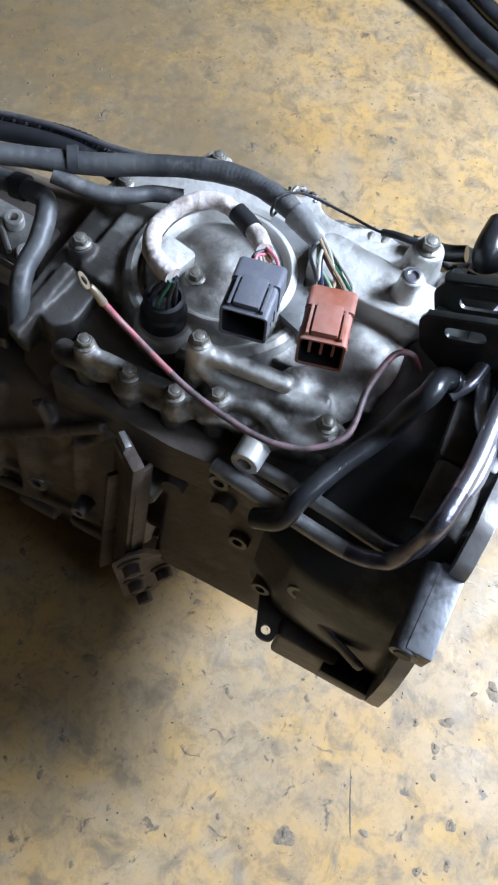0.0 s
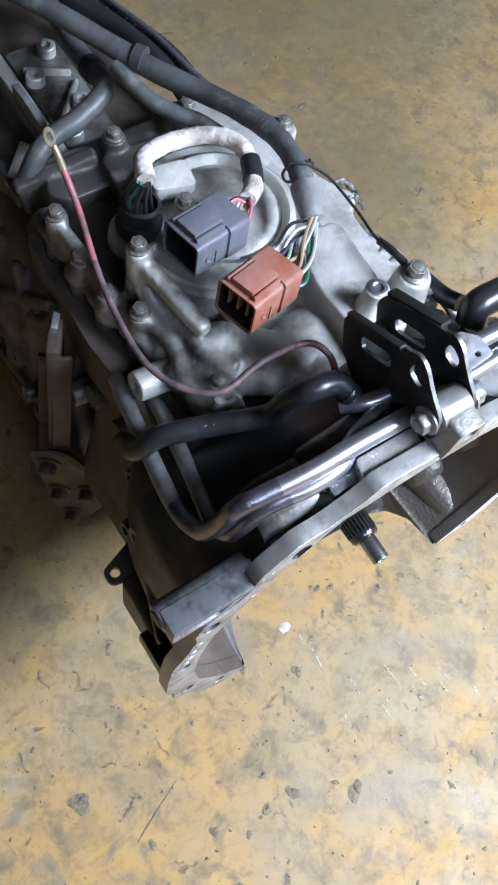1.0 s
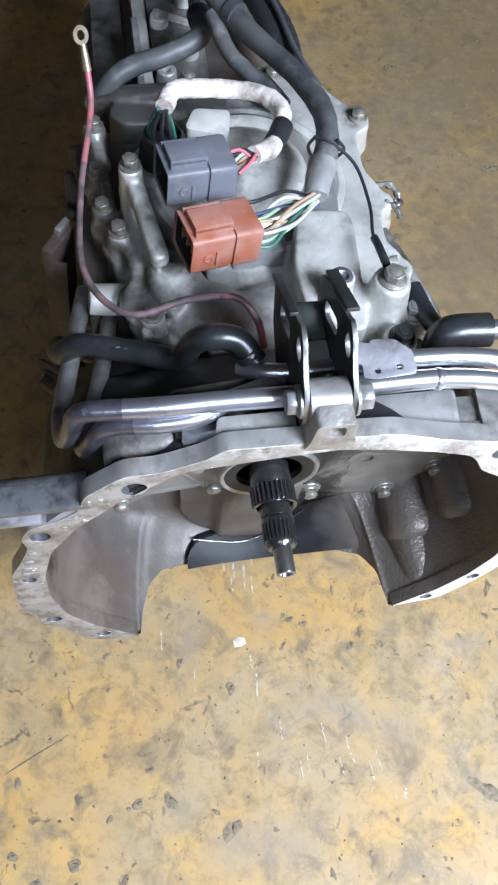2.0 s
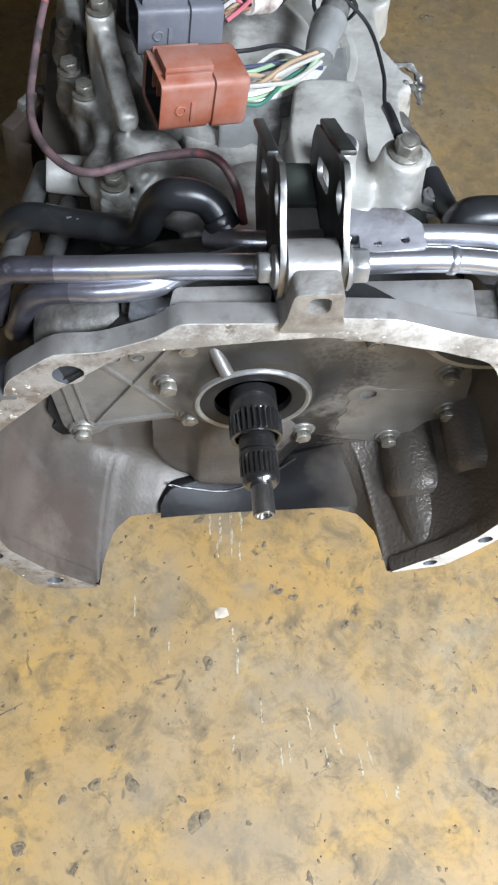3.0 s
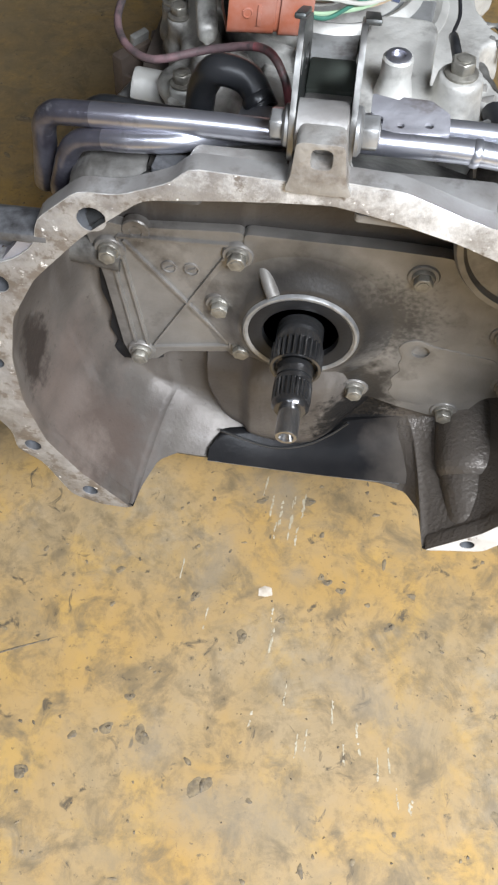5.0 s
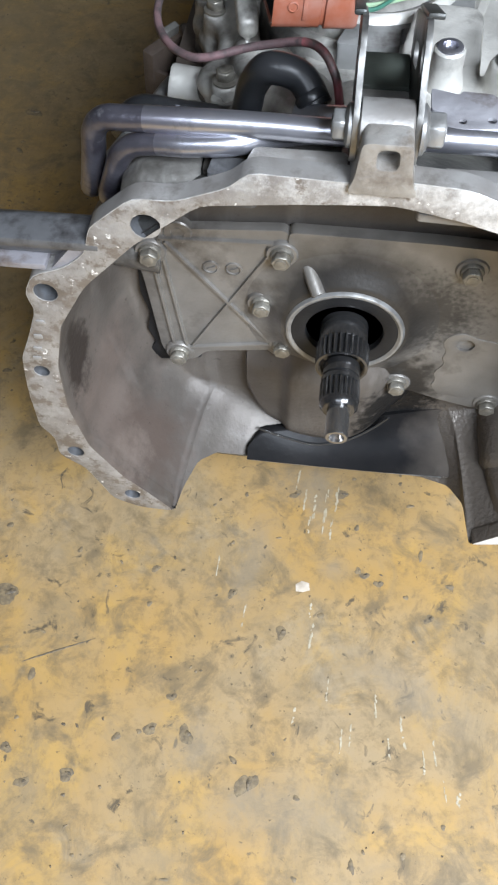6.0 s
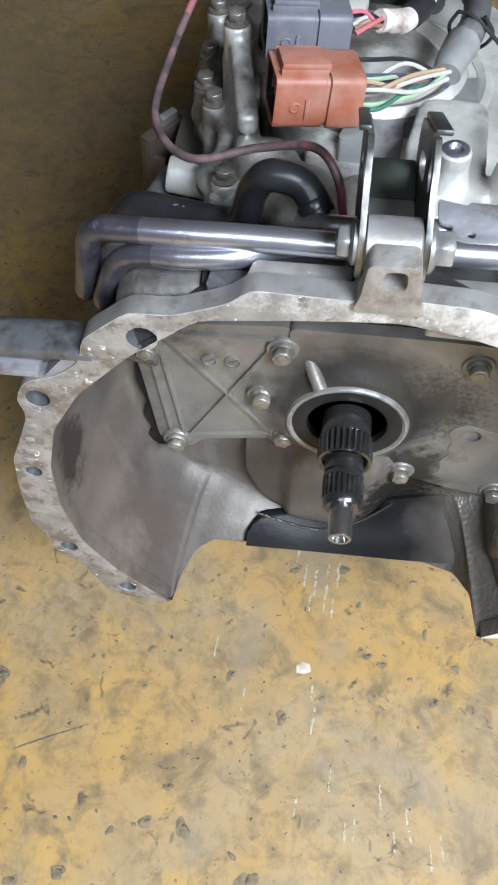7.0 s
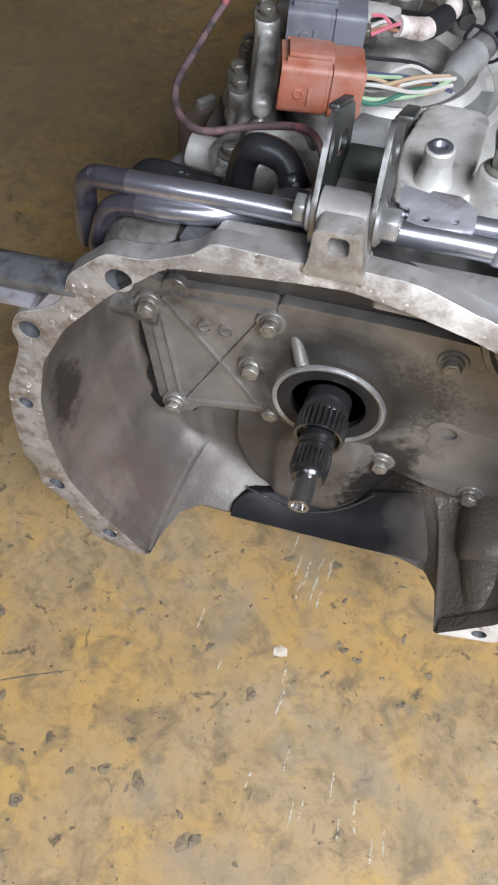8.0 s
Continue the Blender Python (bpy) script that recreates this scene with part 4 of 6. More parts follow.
# cast pockets and ridges of the far wall
for a, b, r in (((0.152, 0.1, 0.256), (0.157, 0.040, 0.2400), 0.031), ((0.1515, 0.056, 0.243), (0.1615, -0.004, 0.2275), 0.0245), ((0.190, 0.1, 0.317), (0.1955, 0.036, 0.3005), 0.029)):
    m = tuple((Vector(a) + Vector(b)) / 2 + Vector((0, 0, 0.001)))
    bm = tube([a, m, b], r, 28, 10, radius=lambda u: 1 - 0.16 * max(0.0, (u - 0.82) / 0.18) ** 2)
    for v in bm.verts:
        v.co += noise.noise_vector(v.co * 60) * 0.0009
    part("wall_ridge", bm, INSIDE, gearbox)


# bulge of the differential and the oily ledge under it
def between(x, table):
    """Straight-line interpolation in a short table of pairs."""
    for (a, va), (b, vb) in zip(table, table[1:]):
        if x <= b:
            return va + (vb - va) * max(0.0, x - a) / (b - a)
    return table[-1][1]


BULGE_FOOT = [(-0.084, 0.268), (-0.066, 0.222), (-0.04, 0.208), (-0.012, 0.202), (0.012, 0.205), (0.032, 0.22), (0.052, 0.248), (0.076, 0.285)]
BULGE_RISE = [(-0.084, 0.0), (-0.0815, 0.55), (-0.062, 0.66), (-0.05, 0.74), (-0.044, 0.96), (-0.036, 1.0), (0.005, 1.0), (0.025, 0.85), (0.042, 0.5), (0.06, 0.2), (0.076, 0.0)]

RISE_LINE = [(p.x, p.z) for p in [Vector((x, 0, z)) for x, z in BULGE_RISE[:2]] + spline([(x, 0, z) for x, z in BULGE_RISE[2:]], 5)]
FOOT_LINE = [(p.x, p.z) for p in spline([(x, 0, z) for x, z in BULGE_FOOT], 6)]


def bulge_surface():
    bm = bmesh.new()
    grid = []
    for i in range(49):
        x = -0.084 + 0.16 * i / 48
        foot = between(x, FOOT_LINE)
        row = []
        for k in range(25):
            z = foot + (0.338 - foot) * k / 24
            w = max(0.0, min(1.0, (z - foot) / 0.022))
            h = between(x, RISE_LINE) * math.sqrt(max(0.0, 1 - (1 - w) ** 2))
            row.append(bm.verts.new((x, 0.1 - 0.031 * h + 0.45 * max(0.0, z - 0.302), z)))
        grid.append(row)
    for a, b in zip(grid, grid[1:]):
        for k in range(24):
            bm.faces.new((a[k], a[k + 1], b[k + 1], b[k]))
    return bm


bulge = bulge_surface()
part("bulge", bulge, INSIDE, gearbox, "pale rounded bulge below the shaft", angle=58)


def oil_ledge():
    """The curved bottom of the bell under the bulge, a film thicker than the casting, its ends drawn up."""
    bm = bmesh.new()
    grid = []
    for i in range(37):
        s = i / 36
        x = -0.077 + 0.181 * s
        front = Vector((x, 0.0535 - 1.0 * (x - 0.01) ** 2, 0.1965 + 1.9 * (x - 0.01) ** 2))
        reach = min(1.0, 0.3 + 0.75 * s) * min(1.0, 0.15 + s * 14) ** 0.5
        film = min(1.0, 0.25 + (1 - s) * 2.5)
        row = [front + Vector((0, 0.004, -0.003)), front + Vector((0, 0.0, -0.001)), front + Vector((0, -0.0015, 0.001))]
        for k in range(0, 9):
            u = k / 8 * reach
            y = (1 - u) ** 2 * front.y + 2 * u * (1 - u) * 0.092 + u * u * 0.096
            z = (1 - u) ** 2 * front.z + 2 * u * (1 - u) * (front.z + 0.015) + u * u * 0.243
            row.append(Vector((x, y - 0.004 * film, z + 0.0035 * film)))
        row.append(row[-1] + Vector((0, 0.006, -0.002)))
        grid.append([bm.verts.new(p) for p in row])
    for a, b in zip(grid, grid[1:]):
        for k in range(len(a) - 1):
            bm.faces.new((a[k], a[k + 1], b[k + 1], b[k]))
    return bm


part("oily_ledge", oil_ledge(), OIL_FILM, gearbox, "curved ledge wet with black oil", angle=60)
part("oil_edge", tube([(-0.0690, 0.0700, 0.2235), (-0.0620, 0.0695, 0.2215), (-0.0444, 0.0678, 0.2158), (-0.0165, 0.0665, 0.2108), (0.0104, 0.0720, 0.2135), (0.0315, 0.0795, 0.2240), (0.0460, 0.0825, 0.2420)], 0.0013, 8, 6), WET_EDGE, gearbox, "glinting line of oil along the bulge")
part("ledge_edge", tube([(-0.077 + 0.175 * i / 12, 0.0520 - 1.0 * (-0.087 + 0.175 * i / 12) ** 2, 0.1968 + 1.9 * (-0.087 + 0.175 * i / 12) ** 2) for i in range(13)], 0.0009, 6, 3), BARE, gearbox)
part("gasket", plate(rounded([(-0.166, 0.43), (-0.163, 0.40), (-0.1645, 0.375), (-0.159, 0.35), (-0.1635, 0.33), (-0.158, 0.312), (-0.166, 0.300), (-0.159, 0.289), (-0.141, 0.291), (-0.12, 0.296), (-0.13, 0.43)], 0.003, 2), [], 0.004, lambda a, b, h: (a, 0.0915 + h, b), 0.001), SEAL_BLACK, gearbox, "ragged black gasket edge")
part("drilled_boss", lathe([(0.0105, 0), (0.0105, 0.006), (0.0095, 0.007), (0.005, 0.007), (0.0045, 0.003)], (-0.128, 0.092, 0.449), (0, -1, 0), 24), COVER, gearbox)
FOOT = [(-0.217, 0.304), (-0.199, 0.288), (-0.182, 0.242), (-0.160, 0.2315), (-0.153, 0.237), (-0.173, 0.274), (-0.195, 0.318), (-0.209, 0.33), (-0.2165, 0.328)]
for x, z in ((-0.199, 0.462), (-0.2035, 0.448), (-0.2065, 0.435), (-0.209, 0.425)):
    part("cast_dash", box((x - 0.0032, rim_y(z) - 0.001, z - 0.0022), (x + 0.0032, rim_y(z) + 0.003, z + 0.0022), 0.0015), SMOOTH_ALU, gearbox)
# black as the shell; shade behind the flange is put into its colour
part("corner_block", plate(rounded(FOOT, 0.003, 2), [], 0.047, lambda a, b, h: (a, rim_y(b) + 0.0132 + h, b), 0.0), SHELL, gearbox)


# ---- top of the case: bosses, arms and pads run into one casting ----
CASTING = bmesh.new()


def pedestal(name, x, y, z0, z1, r0, r1, material=None, label="", hole=0.0):
    prof = [(r0, 0), (r1 * 1.02, (z1 - z0) * 0.7), (r1, (z1 - z0) - 0.001), (r1 - 0.001, z1 - z0)]
    if hole:
        prof += [(hole * 1.15, z1 - z0), (hole, z1 - z0 - 0.0015), (hole, z1 - z0 - 0.012)]
    bm = lathe(prof, (x, y, z0), (0, 0, 1), 28)
    if name in ("bolt_boss", "low_boss") and not material:
        return join(CASTING, bm)
    return part(name, bm, material or ALU, gearbox, label)


def bar(a, b, w, h, bm=None, bevel=0.003):
    """A cast arm between two points, w wide, its top at their height, h deep."""
    a, b = Vector(a), Vector(b)
    u = b - a
    m = Matrix.Translation(a) @ Matrix.Rotation(math.atan2(u.y, u.x), 4, "Z") @ Matrix.Rotation(-math.asin(u.z / u.length), 4, "Y")
    return box((0, -w / 2, -h), (u.length, w / 2, 0), bevel, bm, m)


def slab(outline, z0, z1, r=0.006, bevel=0.0025):
    return plate(rounded(outline, r), [], z1 - z0, lambda a, b, h: (a, b, z1 - h), bevel)


# edge flange on the bright side, with scalloped bolt ears
join(CASTING, slab([(0.06, 0.12), (0.1, 0.125), (0.108, 0.15), (0.108, 0.185), (0.098, 0.2), (0.1, 0.225), (0.109, 0.236), (0.106, 0.255), (0.096, 0.275), (0.096, 0.315), (0.112, 0.325), (0.112, 0.345), (0.095, 0.352), (0.06, 0.4), (0.02, 0.405), (0.02, 0.3)], 0.485, 0.522))
join(CASTING, slab([(-0.115, 0.375), (-0.1, 0.36), (0.05, 0.36), (0.08, 0.375), (0.06, 0.41), (-0.1, 0.412)], 0.46, 0.503))
join(CASTING, slab([(-0.06, 0.105), (0.07, 0.1), (0.075, 0.2), (0.075, 0.33), (0.05, 0.38), (-0.06, 0.385), (-0.062, 0.34), (-0.055, 0.27), (-0.052, 0.2), (-0.05, 0.15)], 0.46, 0.513, 0.012, 0.006))
join(CASTING, bar((-0.118, 0.2, 0.503), (-0.105, 0.12, 0.505), 0.006, 0.03))
join(CASTING, bar((-0.092, 0.27, 0.52), (-0.09, 0.22, 0.53), 0.008, 0.03))
# round cover under the connectors
cover = lathe([(0.089, -0.035), (0.086, 0), (0.085, 0.012), (0.082, 0.018), (0.077, 0.020), (0.072, 0.018), (0.070, 0.012), (0.067, 0.012), (0.065, 0.022), (0.062, 0.029), (0.057, 0.032), (0.053, 0.030), (0.050, 0.026), (0.046, 0.028), (0.037, 0.036), (0.02, 0.0395)], (-0.006, 0.272, 0.505), (0, 0, 1), 64)
round_cover = part("round_cover", cover, CAST_TOP, gearbox, "round raised cast cover")
part("cover_pad", slab([(-0.055, 0.3), (-0.02, 0.29), (-0.015, 0.318), (-0.045, 0.322)], 0.54, 0.553), ALU, round_cover)
# square raised block and the label plate beside it
join(CASTING, slab([(0.016, 0.10), (0.058, 0.098), (0.066, 0.205), (0.058, 0.212), (0.022, 0.212), (0.012, 0.16)], 0.5, 0.549, 0.01, 0.006))
part("pale_pad", slab([(-0.03, 0.187), (0.013, 0.187), (0.013, 0.208), (0.06, 0.212), (0.066, 0.262), (-0.01, 0.25)], 0.5, 0.532, 0.004, 0.002), SILVER_TAPE, gearbox)
join(CASTING, lathe([(0.028, 0), (0.0235, 0.02), (0.018, 0.04), (0.0142, 0.0705), (0.0125, 0.0712)], (0.077, 0.128, 0.495), (0, 0, 1), 28))
bolt(gearbox, (0.077, 0.128, 0.566), (0, 0, 1), 0.0072, 0.008, turn=15)
pedestal("stud_boss", 0.038, 0.128, 0.53, 0.574, 0.0165, 0.0095, ALU, hole=0.0052)
part("insert_ring", lathe([(0.0078, 0), (0.0078, 0.0015), (0.007, 0.002), (0.0046, 0.002), (0.0044, -0.008)], (0.038, 0.128, 0.5735), (0, 0, 1), 28), CHROME, gearbox, "bright threaded insert")
pedestal("low_boss", 0.083, 0.096, 0.49, 0.538, 0.017, 0.013)
bolt(gearbox, (0.083, 0.096, 0.538), (0, 0, 1), 0.0068, 0.007, BRACKET)
for x, y, z in ((0.102, 0.335, 0.522), (0.104, 0.242, 0.521), (0.104, 0.172, 0.521)):
    pedestal("bolt_boss", x, y, 0.49, z, 0.014, 0.0105)
bolt(gearbox, (0.102, 0.335, 0.522), (0, 0, 1), 0.0058, 0.006)
join(CASTING, lathe([(0.017, 0), (0.0135, 0.03), (0.0125, 0.036)], (0.103, 0.1255, 0.49), (0, 0, 1), 28))
bolt(gearbox, (0.103, 0.1255, 0.5255), (0, 0, 1), 0.0066, 0.007, STEEL, turn=20)
for x, y in ((0.034, 0.392), (-0.041, 0.39)):
    pedestal("bolt_boss", x, y, 0.48, 0.522, 0.014, 0.011)
    bolt(gearbox, (x, y, 0.522), (0, 0, 1), 0.0058, 0.006, turn=x * 500)
# bolted edge of the valve cover along the shaded side
for x, y, z in ((-0.127, 0.331, 0.530), (-0.102, 0.244, 0.573), (-0.115, 0.218, 0.531), (-0.097, 0.133, 0.538), (-0.128, 0.29, 0.52), (-0.126, 0.25, 0.522)):
    pedestal("bolt_boss", x, y, 0.46, z, 0.0135, 0.0095)
    bolt(gearbox, (x, y, z), (0, 0, 1), 0.0058, 0.0065, turn=x * 900)
join(CASTING, bar((-0.102, 0.25, 0.568), (-0.086, 0.168, 0.556), 0.0145, 0.016, bevel=0.0055))
join(CASTING, tube([(-0.115, 0.222, 0.52), (-0.104, 0.203, 0.521), (-0.103, 0.178, 0.519), (-0.112, 0.155, 0.52), (-0.097, 0.133, 0.525)], 0.0085, 12, 6))
join(CASTING, tube([(-0.104, 0.245, 0.55), (-0.1, 0.22, 0.53), (-0.09, 0.195, 0.527), (-0.088, 0.16, 0.53), (-0.075, 0.14, 0.53)], 0.009, 12, 6))
join(CASTING, bar((-0.127, 0.335, 0.526), (-0.118, 0.225, 0.52), 0.012, 0.025, bevel=0.005))
join(CASTING, bar((-0.105, 0.205, 0.525), (-0.09, 0.11, 0.53), 0.01, 0.05))
join(CASTING, bar((-0.135, 0.4, 0.5), (-0.06, 0.39, 0.515), 0.014, 0.04))
join(CASTING, tube([(-0.125, 0.36, 0.498), (-0.131, 0.332, 0.503), (-0.124, 0.31, 0.497), (-0.131, 0.29, 0.501), (-0.124, 0.27, 0.497), (-0.129, 0.25, 0.501), (-0.119, 0.234, 0.5), (-0.119, 0.217, 0.506), (-0.11, 0.195, 0.5), (-0.115, 0.175, 0.502), (-0.105, 0.155, 0.503), (-0.1, 0.132, 0.512), (-0.085, 0.115, 0.507)], 0.0095, 12, 6, radius=lambda u: 1 + 0.18 * math.sin(u * 60)))
bolt(gearbox, (-0.036, 0.283, 0.5455), (0, 0, 1), 0.0058, 0.0065, turn=20)
# dark slab; the shade between the bosses is put into its colour
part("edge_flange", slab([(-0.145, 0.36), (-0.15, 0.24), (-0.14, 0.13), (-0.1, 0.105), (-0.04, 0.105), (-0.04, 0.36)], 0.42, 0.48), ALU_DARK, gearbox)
lug = plate(rounded([(-0.108, 0.122), (-0.092, 0.115), (-0.085, 0.126), (-0.1, 0.136)], 0.006), [circle((-0.095, 0.124), 0.0035, 14)], 0.012, lambda a, b, h: (a, b, 0.532 - h))
part("eye_lug", lug, ALU, gearbox)
# rounded swellings between the connectors and the bracket
for x, y, z, r in ((-0.055, 0.142, 0.526, 0.027), (-0.03, 0.135, 0.523, 0.024), (-0.006, 0.14, 0.521, 0.027), (-0.013, 0.112, 0.518, 0.024), (-0.075, 0.165, 0.533, 0.02)):
    bm = bmesh.new()
    bmesh.ops.create_uvsphere(bm, u_segments=24, v_segments=14, radius=r)
    for v in bm.verts:
        v.co = Vector((v.co.x * 1.15, v.co.y * 1.1, v.co.z * 0.55)) + Vector((x, y, z - 0.006))
        v.co += noise.noise_vector(v.co * 45) * 0.002
    join(CASTING, bm)



def fused(name, bm, material, label, size, rounds):
    """Several closed solids run together into one cast piece with soft fillets."""
    ob = part(name, bm, material, gearbox, label, angle=180)
    r = ob.modifiers.new("fuse", "REMESH")
    r.mode, r.voxel_size, r.use_smooth_shade = "VOXEL", size, True
    k = ob.modifiers.new("soften", "SMOOTH")
    k.factor, k.iterations = 0.5, rounds
    return ob


fused("upper_case", CASTING, CAST_TOP, "dust-greyed cast upper case, grime and painted shade along one side", 0.002, 7)

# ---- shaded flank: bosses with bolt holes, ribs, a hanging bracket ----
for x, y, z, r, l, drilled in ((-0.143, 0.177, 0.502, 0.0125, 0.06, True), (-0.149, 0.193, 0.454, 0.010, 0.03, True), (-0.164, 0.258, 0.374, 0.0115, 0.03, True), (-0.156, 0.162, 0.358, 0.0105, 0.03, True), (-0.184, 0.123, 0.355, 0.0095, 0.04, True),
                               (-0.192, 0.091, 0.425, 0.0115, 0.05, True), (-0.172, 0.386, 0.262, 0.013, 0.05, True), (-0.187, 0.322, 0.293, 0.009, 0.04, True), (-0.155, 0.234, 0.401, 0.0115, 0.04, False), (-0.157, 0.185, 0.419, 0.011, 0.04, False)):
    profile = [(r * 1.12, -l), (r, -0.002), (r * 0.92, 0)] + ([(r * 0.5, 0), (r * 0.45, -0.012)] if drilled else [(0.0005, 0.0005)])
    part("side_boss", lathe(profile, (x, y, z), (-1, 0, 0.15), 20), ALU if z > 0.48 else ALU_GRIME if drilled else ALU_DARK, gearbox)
FLANK = bmesh.new()
for a, b in (((-0.155, 0.30, 0.46), (-0.17, 0.46, 0.3)), ((-0.155, 0.37, 0.44), (-0.165, 0.3, 0.25)), ((-0.15, 0.42, 0.42), (-0.17, 0.44, 0.22)), ((-0.16, 0.31, 0.3), (-0.17, 0.48, 0.24)), ((-0.15, 0.30, 0.44), (-0.165, 0.36, 0.34))):
    join(FLANK, tube([a, tuple((Vector(a) + Vector(b)) / 2), b], 0.006, 8, 3))
flank = loft([section(0.272, -0.1, 0.056, 0.12, 0.46, 3, 60), section(0.31, -0.105, 0.062, 0.1, 0.46, 3, 60), section(0.44, -0.1, 0.06, 0.1, 0.44, 3, 60), section(0.5, -0.09, 0.05, 0.12, 0.4, 3, 60)])
fine_noise(flank, 25, 0.004)
join(FLANK, flank)
for y0, z0, y1, z1, w in ((0.31, 0.25, 0.47, 0.2, 0.008), (0.40, 0.36, 0.41, 0.2, 0.009), (0.33, 0.42, 0.335, 0.3, 0.008)):
    bm = bar((-0.168, y0, z0), (-0.172, y1, z1), w, 0.02, bevel=0.003)
    fine_noise(bm, 40, 0.0015)
    join(FLANK, bm)
# plain lower wall between the bell and the bracket
skirt = rib_block(((-0.171, 0.227), (-0.168, 0.25), (-0.152, 0.33), (-0.139, 0.44), (-0.1, 0.44), (-0.1, 0.227)), 0.112, 0.245)
fine_noise(skirt, 30, 0.002)
join(FLANK, skirt)
for y, z, w, h in ((0.3, 0.21, 0.05, 0.02), (0.37, 0.19, 0.05, 0.02)):
    join(FLANK, box((-0.176, y, z - h), (-0.14, y + w, z), 0.004))
ear = plate(rounded([(-0.216, 0.092), (-0.2165, 0.108), (-0.205, 0.112), (-0.172, 0.125), (-0.172, 0.08), (-0.203, 0.09)], 0.008, 4), [circle((-0.2066, 0.1014), 0.0048, 18)], 0.006, lambda a, b, h: (a, b, 0.3275 - h), 0.001)
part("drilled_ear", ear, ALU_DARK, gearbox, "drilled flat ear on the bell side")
join(FLANK, box((-0.207, 0.062, 0.302), (-0.178, 0.084, 0.318), 0.003))
join(FLANK, box((-0.2, 0.084, 0.318), (-0.176, 0.094, 0.328), 0.002))
join(FLANK, bar((-0.214, 0.012, 0.40), (-0.183, 0.10, 0.405), 0.006, 0.02))
join(FLANK, box((-0.2075, 0.048, 0.286), (-0.194, 0.084, 0.312), 0.003))
join(FLANK, box((-0.2085, 0.034, 0.304), (-0.1985, 0.062, 0.332), 0.003))
join(FLANK, box((-0.2075, 0.03, 0.262), (-0.187, 0.09, 0.335), 0.003))
join(FLANK, rib_block(((-0.2, 0.262), (-0.2, 0.33), (-0.19, 0.33), (-0.18, 0.29), (-0.172, 0.262)), 0.034, 0.085))
fused("flank_casting", FLANK, ALU_DARK, "dark brown side casting with ribs, shade and oil in its colour", 0.003, 5)

hanger = thing("hanger_bracket", "rusty brown steel bracket hanging bolted on the gearbox flank", "bracket")
part("strap", bar((-0.172, 0.271, 0.47), (-0.190, 0.283, 0.16), 0.036, 0.012, bevel=0.003), RUST, hanger)
part("fold", bar((-0.178, 0.256, 0.455), (-0.196, 0.262, 0.20), 0.005, 0.018, bevel=0.002), RUST, hanger)
part("fold", bar((-0.178, 0.286, 0.42), (-0.196, 0.300, 0.17), 0.005, 0.014, bevel=0.002), RUST, hanger)
WING = [(0.268, 0.285), (0.268, 0.082), (0.247, 0.072), (0.222, 0.160), (0.226, 0.215), (0.248, 0.285)]
part("foot", plate(rounded(WING, 0.01), [], 0.006, lambda a, b, h: (-0.191 - 1.2 * (a - 0.257) - 0.08 * (b - 0.175) + h, a, b), 0.0015), RUST, hanger, "slanting rusty foot with four hexagon bolts")
for y, z in ((0.257, 0.258), (0.236, 0.188), (0.257, 0.176), (0.254, 0.098)):
    bolt(hanger, (-0.191 - 1.2 * (y - 0.257) - 0.08 * (z - 0.175), y, z), (-0.64, -0.76, -0.05), 0.0088, 0.012, RUST)
part("clip", bar((-0.164, 0.277, 0.478), (-0.168, 0.280, 0.458), 0.016, 0.006, bevel=0.001), ALU_GRIME, hanger, "bright folded steel clip")

# ---- rear pipes, selector link and brackets over the rear case ----
part("rear_rail", bar((-0.075, 0.42, 0.486), (-0.072, 0.62, 0.476), 0.014, 0.03), ALU, gearbox)
part("rear_pad", slab([(-0.065, 0.43), (-0.015, 0.43), (-0.012, 0.56), (-0.065, 0.56)], 0.44, 0.482), ALU_GRIME, gearbox)
for x, y in ((-0.055, 0.44), (-0.03, 0.47), (-0.055, 0.515), (-0.028, 0.545)):
    pedestal("rear_boss", x, y, 0.455, 0.492, 0.012, 0.009, hole=0.004)
part("rear_rib", bar((-0.06, 0.455, 0.489), (-0.02, 0.50, 0.487), 0.005, 0.02), ALU, gearbox)
part("rear_rib", bar((-0.06, 0.53, 0.489), (-0.02, 0.51, 0.487), 0.005, 0.02), ALU, gearbox)
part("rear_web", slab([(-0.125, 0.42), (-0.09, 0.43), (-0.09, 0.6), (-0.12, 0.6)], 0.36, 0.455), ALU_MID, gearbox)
vent = thing("breather_hose", "dull grey-black rubber breather hose bent over the case", "hose")
part("tube", tube([(-0.006, 0.64, 0.506), (-0.0081, 0.579, 0.5123), (-0.0193, 0.504, 0.5205), (-0.0226, 0.455, 0.53), (-0.027, 0.432, 0.531), (-0.0594, 0.4195, 0.5236), (-0.0844, 0.4174, 0.5173), (-0.105, 0.41, 0.51), (-0.125, 0.4, 0.49)], 0.0092, 14), TAPE, vent)
part("clamp", lathe([(0.0115, 0), (0.0115, 0.012)], (-0.022, 0.455, 0.53), (-0.05, 1, -0.15), 18), BLACK_PL, vent)

conduit = thing("cable_conduit", "black ribbed plastic cable conduit along the gearbox edge", "conduit")
part("tube", tube([(0.0, 0.66, 0.512), (0.0235, 0.5646, 0.512), (0.0454, 0.5101, 0.513), (0.058, 0.455, 0.515), (0.06, 0.41, 0.508), (0.055, 0.385, 0.5)], 0.0095, 14, 24, radius=lambda u: 1 + 0.06 * math.sin(u * 300)), BLACK_PL, conduit)
